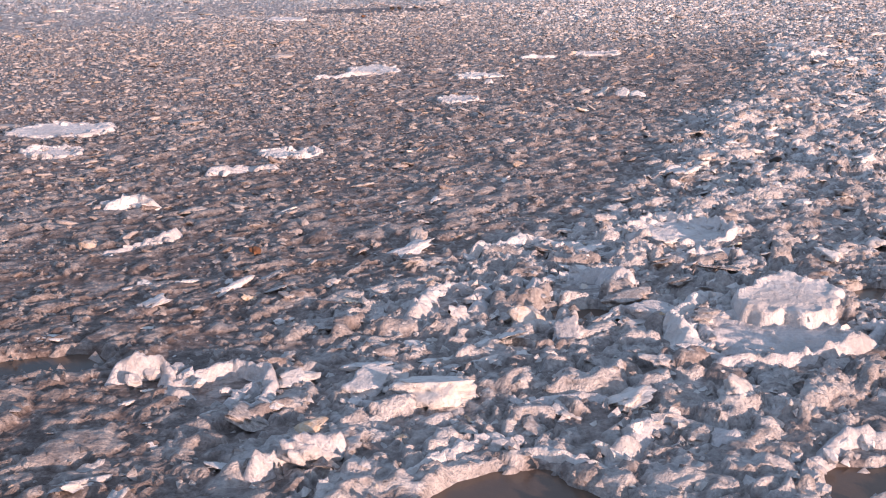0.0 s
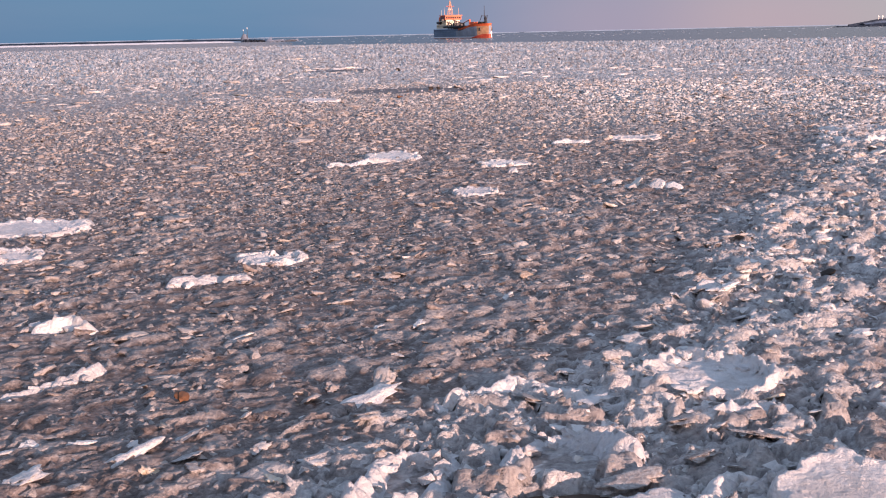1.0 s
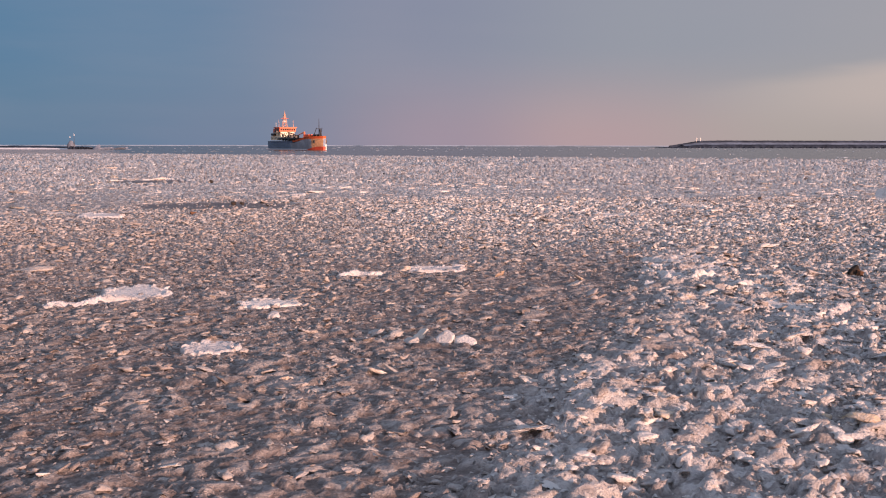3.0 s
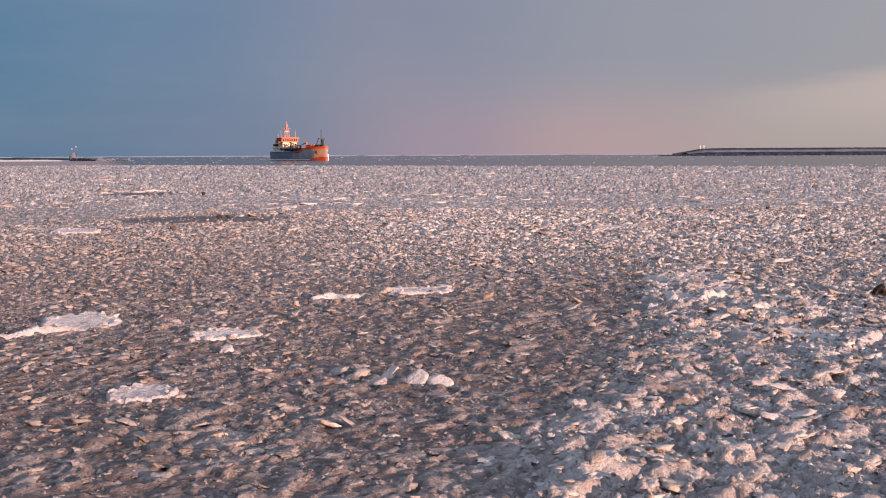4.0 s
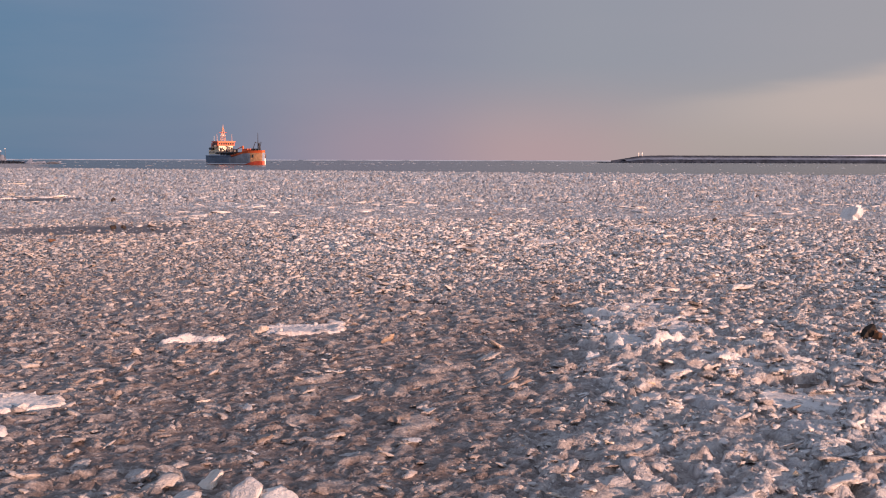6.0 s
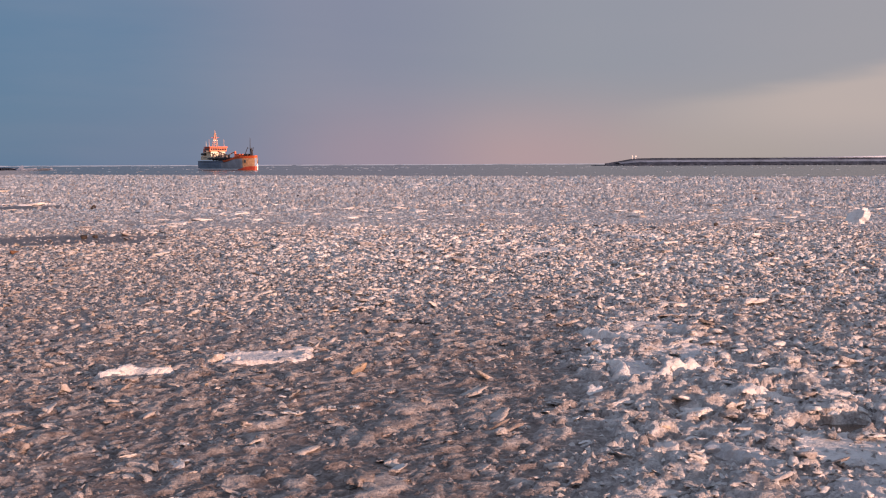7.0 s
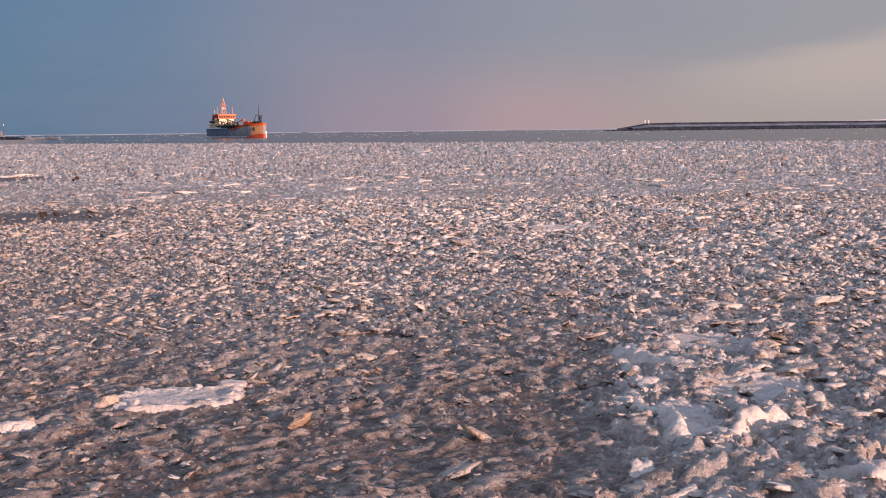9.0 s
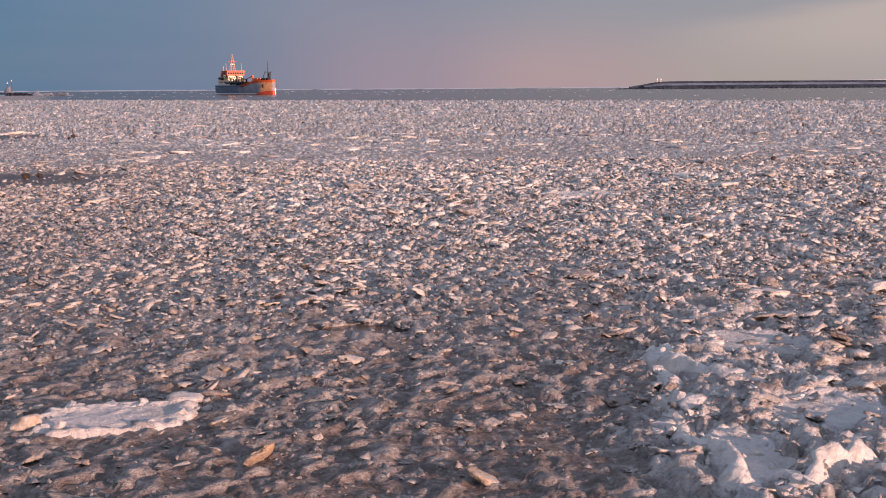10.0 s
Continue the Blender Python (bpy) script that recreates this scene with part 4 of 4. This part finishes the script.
    part("bow_coupling", rod(bmesh.new(), (33, 0, 9.0), (31.5, 0, 13.6), 0.75, 0.5, 12), DARK, ship, "dark bow discharge pipe")
    for s in (-1, 1):
        part("derrick", rod(bmesh.new(), (27, s * 2.5, 9.0), (30.5, s * 2.0, 14.5), 0.25, 0.18), DARK, ship)


dredger()

# ---- the breakwater ----


def rough_bank(rng, xs, y0, profile, jag, size=5.0):
    """A long bank: profile gives (depth, height) pairs at each x."""
    bm = bmesh.new()
    rows = []
    for x in xs:
        row = []
        for k, (dy, z) in enumerate(profile(x)):
            o = Vector((x / size, k * 3.1, y0))
            row.append(bm.verts.new((x + noise.noise(o) * jag, y0 + dy + noise.noise(o * 1.7) * jag, z + noise.noise(o * 2.3) * jag * 0.55 * (z > 0))))
        rows.append(row)
    for a, b in zip(rows, rows[1:]):
        for k in range(len(a) - 1):
            bm.faces.new((a[k], b[k], b[k + 1], a[k + 1]))
    return bm


def breakwater():
    rng = np.random.default_rng(7)
    ob = tagged(new("breakwater"), "long dark stone breakwater with shade-blue snow lying along its berm", "breakwater")
    ob.matrix_world = Matrix.Diagonal((1, 1, 0.84, 1))
    rise = lambda x: float(np.interp(x, [412, 440, 474, 500, 1100], [0.05, 0.35, 0.95, 1.0, 1.0]))
    xs = np.linspace(414, 1080, 420)
    part("rock_toe", rough_bank(rng, xs, 1441, lambda x: [(-3, -0.6), (-1, 2.2 * rise(x) + 0.3), (2, 4.8 * rise(x) + 0.3), (5, 5.0 * rise(x) + 0.3), (30, -0.6)], 0.7), ROCK, ob, "dark wet rock at the waterline")
    xs = np.linspace(452, 1080, 380)
    part("snowy_berm", rough_bank(rng, xs, 1444, lambda x: [(0, 3.6 * rise(x)), (4, 5.2 * rise(x)), (12, 7.4 * rise(x)), (16, 8.4 * rise(x)), (17, -0.5)], 0.5), SHADE_SNOW, ob, "berm snow with its blue shade painted in")
    xs = np.linspace(436, 960, 340)
    part("crest_wall", rough_bank(rng, xs, 1460, lambda x: [(0, -0.5), (0.4, 7.6 * rise(x)), (1.2, 10.6 * rise(x)), (3, 11.4 * rise(x)), (5, 11.2 * rise(x)), (6, -0.5)], 0.6), ROCK, ob, "dark stone crest")
    xs = np.linspace(690, 1100, 220)
    part("snow_top", rough_bank(rng, xs, 1470, lambda x: [(0, -0.5), (1, 11.0), (6, 11.6 + 3.2 * float(step(np.array(x), 700, 900))), (20, 11.8 + 3.6 * float(step(np.array(x), 700, 900))), (30, -0.5)], 0.5), SNOW, ob, "snow on top of the dam")
    # loose armour stones along the toe
    for k in range(70):
        x = 416 + k * 7.3 + rng.uniform(-2, 2)
        bm = bmesh.new()
        fine_lump(bm, rng, (x, 1437.5 + rng.uniform(-1, 1), 0.5), (rng.uniform(2, 4), rng.uniform(2, 3), rng.uniform(1.5, 2.8)), 1)
        part("stone", bm, ROCK, ob)
    for dx in (-2.6, 2.2):
        post = tagged(new("navigation_light"), "pale pinkish harbour light post on the breakwater head", "navigation light", "lights on the breakwater head")
        post.matrix_world = pose(474 + dx, 1462, 8.8)
        part("post", rod(bmesh.new(), (0, 0, -1), (0, 0, 2.8), 0.5, 0.4), WHITE, post)
        part("lantern", rod(bmesh.new(), (0, 0, 2.8), (0, 0, 4.2), 0.75, 0.6), WHITE, post)
        part("gallery", box(bmesh.new(), -1.0, 1.0, -1.0, 1.0, 2.5, 2.8), WHITE, post)


breakwater()

# ---- the low shore on the other side ----


def shore():
    rng = np.random.default_rng(8)
    ob = tagged(new("low_shore"), "low dark shore with a snowy foot beyond the ice", "shore")
    top = lambda x: float(np.interp(x, [-640, -260, -215, -196, -185], [2.6, 2.5, 2.3, 1.8, 0.2]))
    xs = np.linspace(-640, -186, 260)
    part("dark_bank", rough_bank(rng, xs, 905, lambda x: [(0, -0.4), (1, top(x) * 0.4), (4, top(x) * 0.8), (8, top(x)), (18, top(x)), (22, -0.4)], 0.35), ROCK, ob, "dark bank")
    part("snow_foot", rough_bank(rng, xs, 899, lambda x: [(0, -0.3), (2, top(x) * 0.25), (6, top(x) * 0.5), (8, -0.3)], 0.3), SNOW, ob, "snow at the foot")
    mound = tagged(new("beacon_mound"), "snow-covered stone head with two thin beacon poles", "pier head")
    mound.matrix_world = pose(-186, 893, 0)
    bm = bmesh.new()
    fine_lump(bm, rng, (0, 0, 0.8), (10, 6, 4.4), 4, 0.25)
    for v in bm.verts:
        v.co.z = max(-0.5, v.co.z * (1 - min(1.0, abs(v.co.x) / 9)) * 1.5)
    part("snow_cap", bm, SHADE_SNOW, mound)
    bm = bmesh.new()
    for k in range(9):
        fine_lump(bm, rng, (0 + k * 1.9, -3.5 + rng.uniform(-1, 1), 0.9), (3.0, 2.2, 3.2 - k * 0.25), 2)
    part("stones", bm, ROCK, mound, "dark stones")
    for x, h in ((-1.4, 9.4), (1.6, 11.0)):
        p = part("pole", rod(bmesh.new(), (x, 0, 1), (x, 0, h), 0.2, 0.12), DARK, mound, "thin dark beacon pole")
        part("topmark", rod(bmesh.new(), (x, 0, h - 0.8), (x, 0, h + 0.2), 0.45, 0.1), WHITE, p, "white topmark")
    spit = bmesh.new()
    for k in range(16):
        fine_lump(spit, rng, (-172 + k * 1.7, 888 + rng.uniform(-4, 4), 0.3), (rng.uniform(4, 9), rng.uniform(3, 5), rng.uniform(1.0, 2.2)), 2)
    tagged(part("ice_spit", spit, SHADE_SNOW), "low spit of heaped snowy ice", "ice heap")


shore()

# ---- drifting ice beyond the edge ----


def drift():
    rng = np.random.default_rng(12)
    chips = [chip(rng) for _ in range(10)]
    n = 1500
    y = 330 + 1450 * rng.uniform(0, 1, n) ** 1.7
    P = np.column_stack([rng.uniform(-0.5, 0.62, n) * y, y, np.full(n, 0.0)])
    row = fbm(P[:, 0] * 0.25, P[:, 1], 40.0, 3, 71)
    P = P[(row > 0.54) & (P[:, 1] > edge_at(P[:, 0]))]
    s = np.minimum(rng.lognormal(0.35, 0.45, len(P)), 2.5) * (P[:, 1] / 800)
    S = np.column_stack([s * 2.2, s, np.minimum(0.35 + 0.1 * s, 0.9)])
    scatter("drift_ice", rng, chips, P, S, "thin streaks of ice drifting on open water", 0.05)
    bm = bmesh.new()
    for r0, r1 in ((2600, 4860),):
        rows = [[bm.verts.new((r * math.sin(radians(a)), r * math.cos(radians(a)), 0.02 + 0.3 * noise.noise(Vector((a * 3, r * 0.01, 0))))) for a in np.arange(-34, 38, 0.5)] for r in np.linspace(r0, r1, 6)]
        for a, b in zip(rows, rows[1:]):
            for k in range(len(a) - 1):
                bm.faces.new((a[k], a[k + 1], b[k + 1], b[k]))
    tagged(part("far_ice", bm, SNOW), "pale line of ice at the horizon", "sea ice", kind="structure")


drift()


# ---- the loose ice round all of these ----
slush_sheet()
brash()
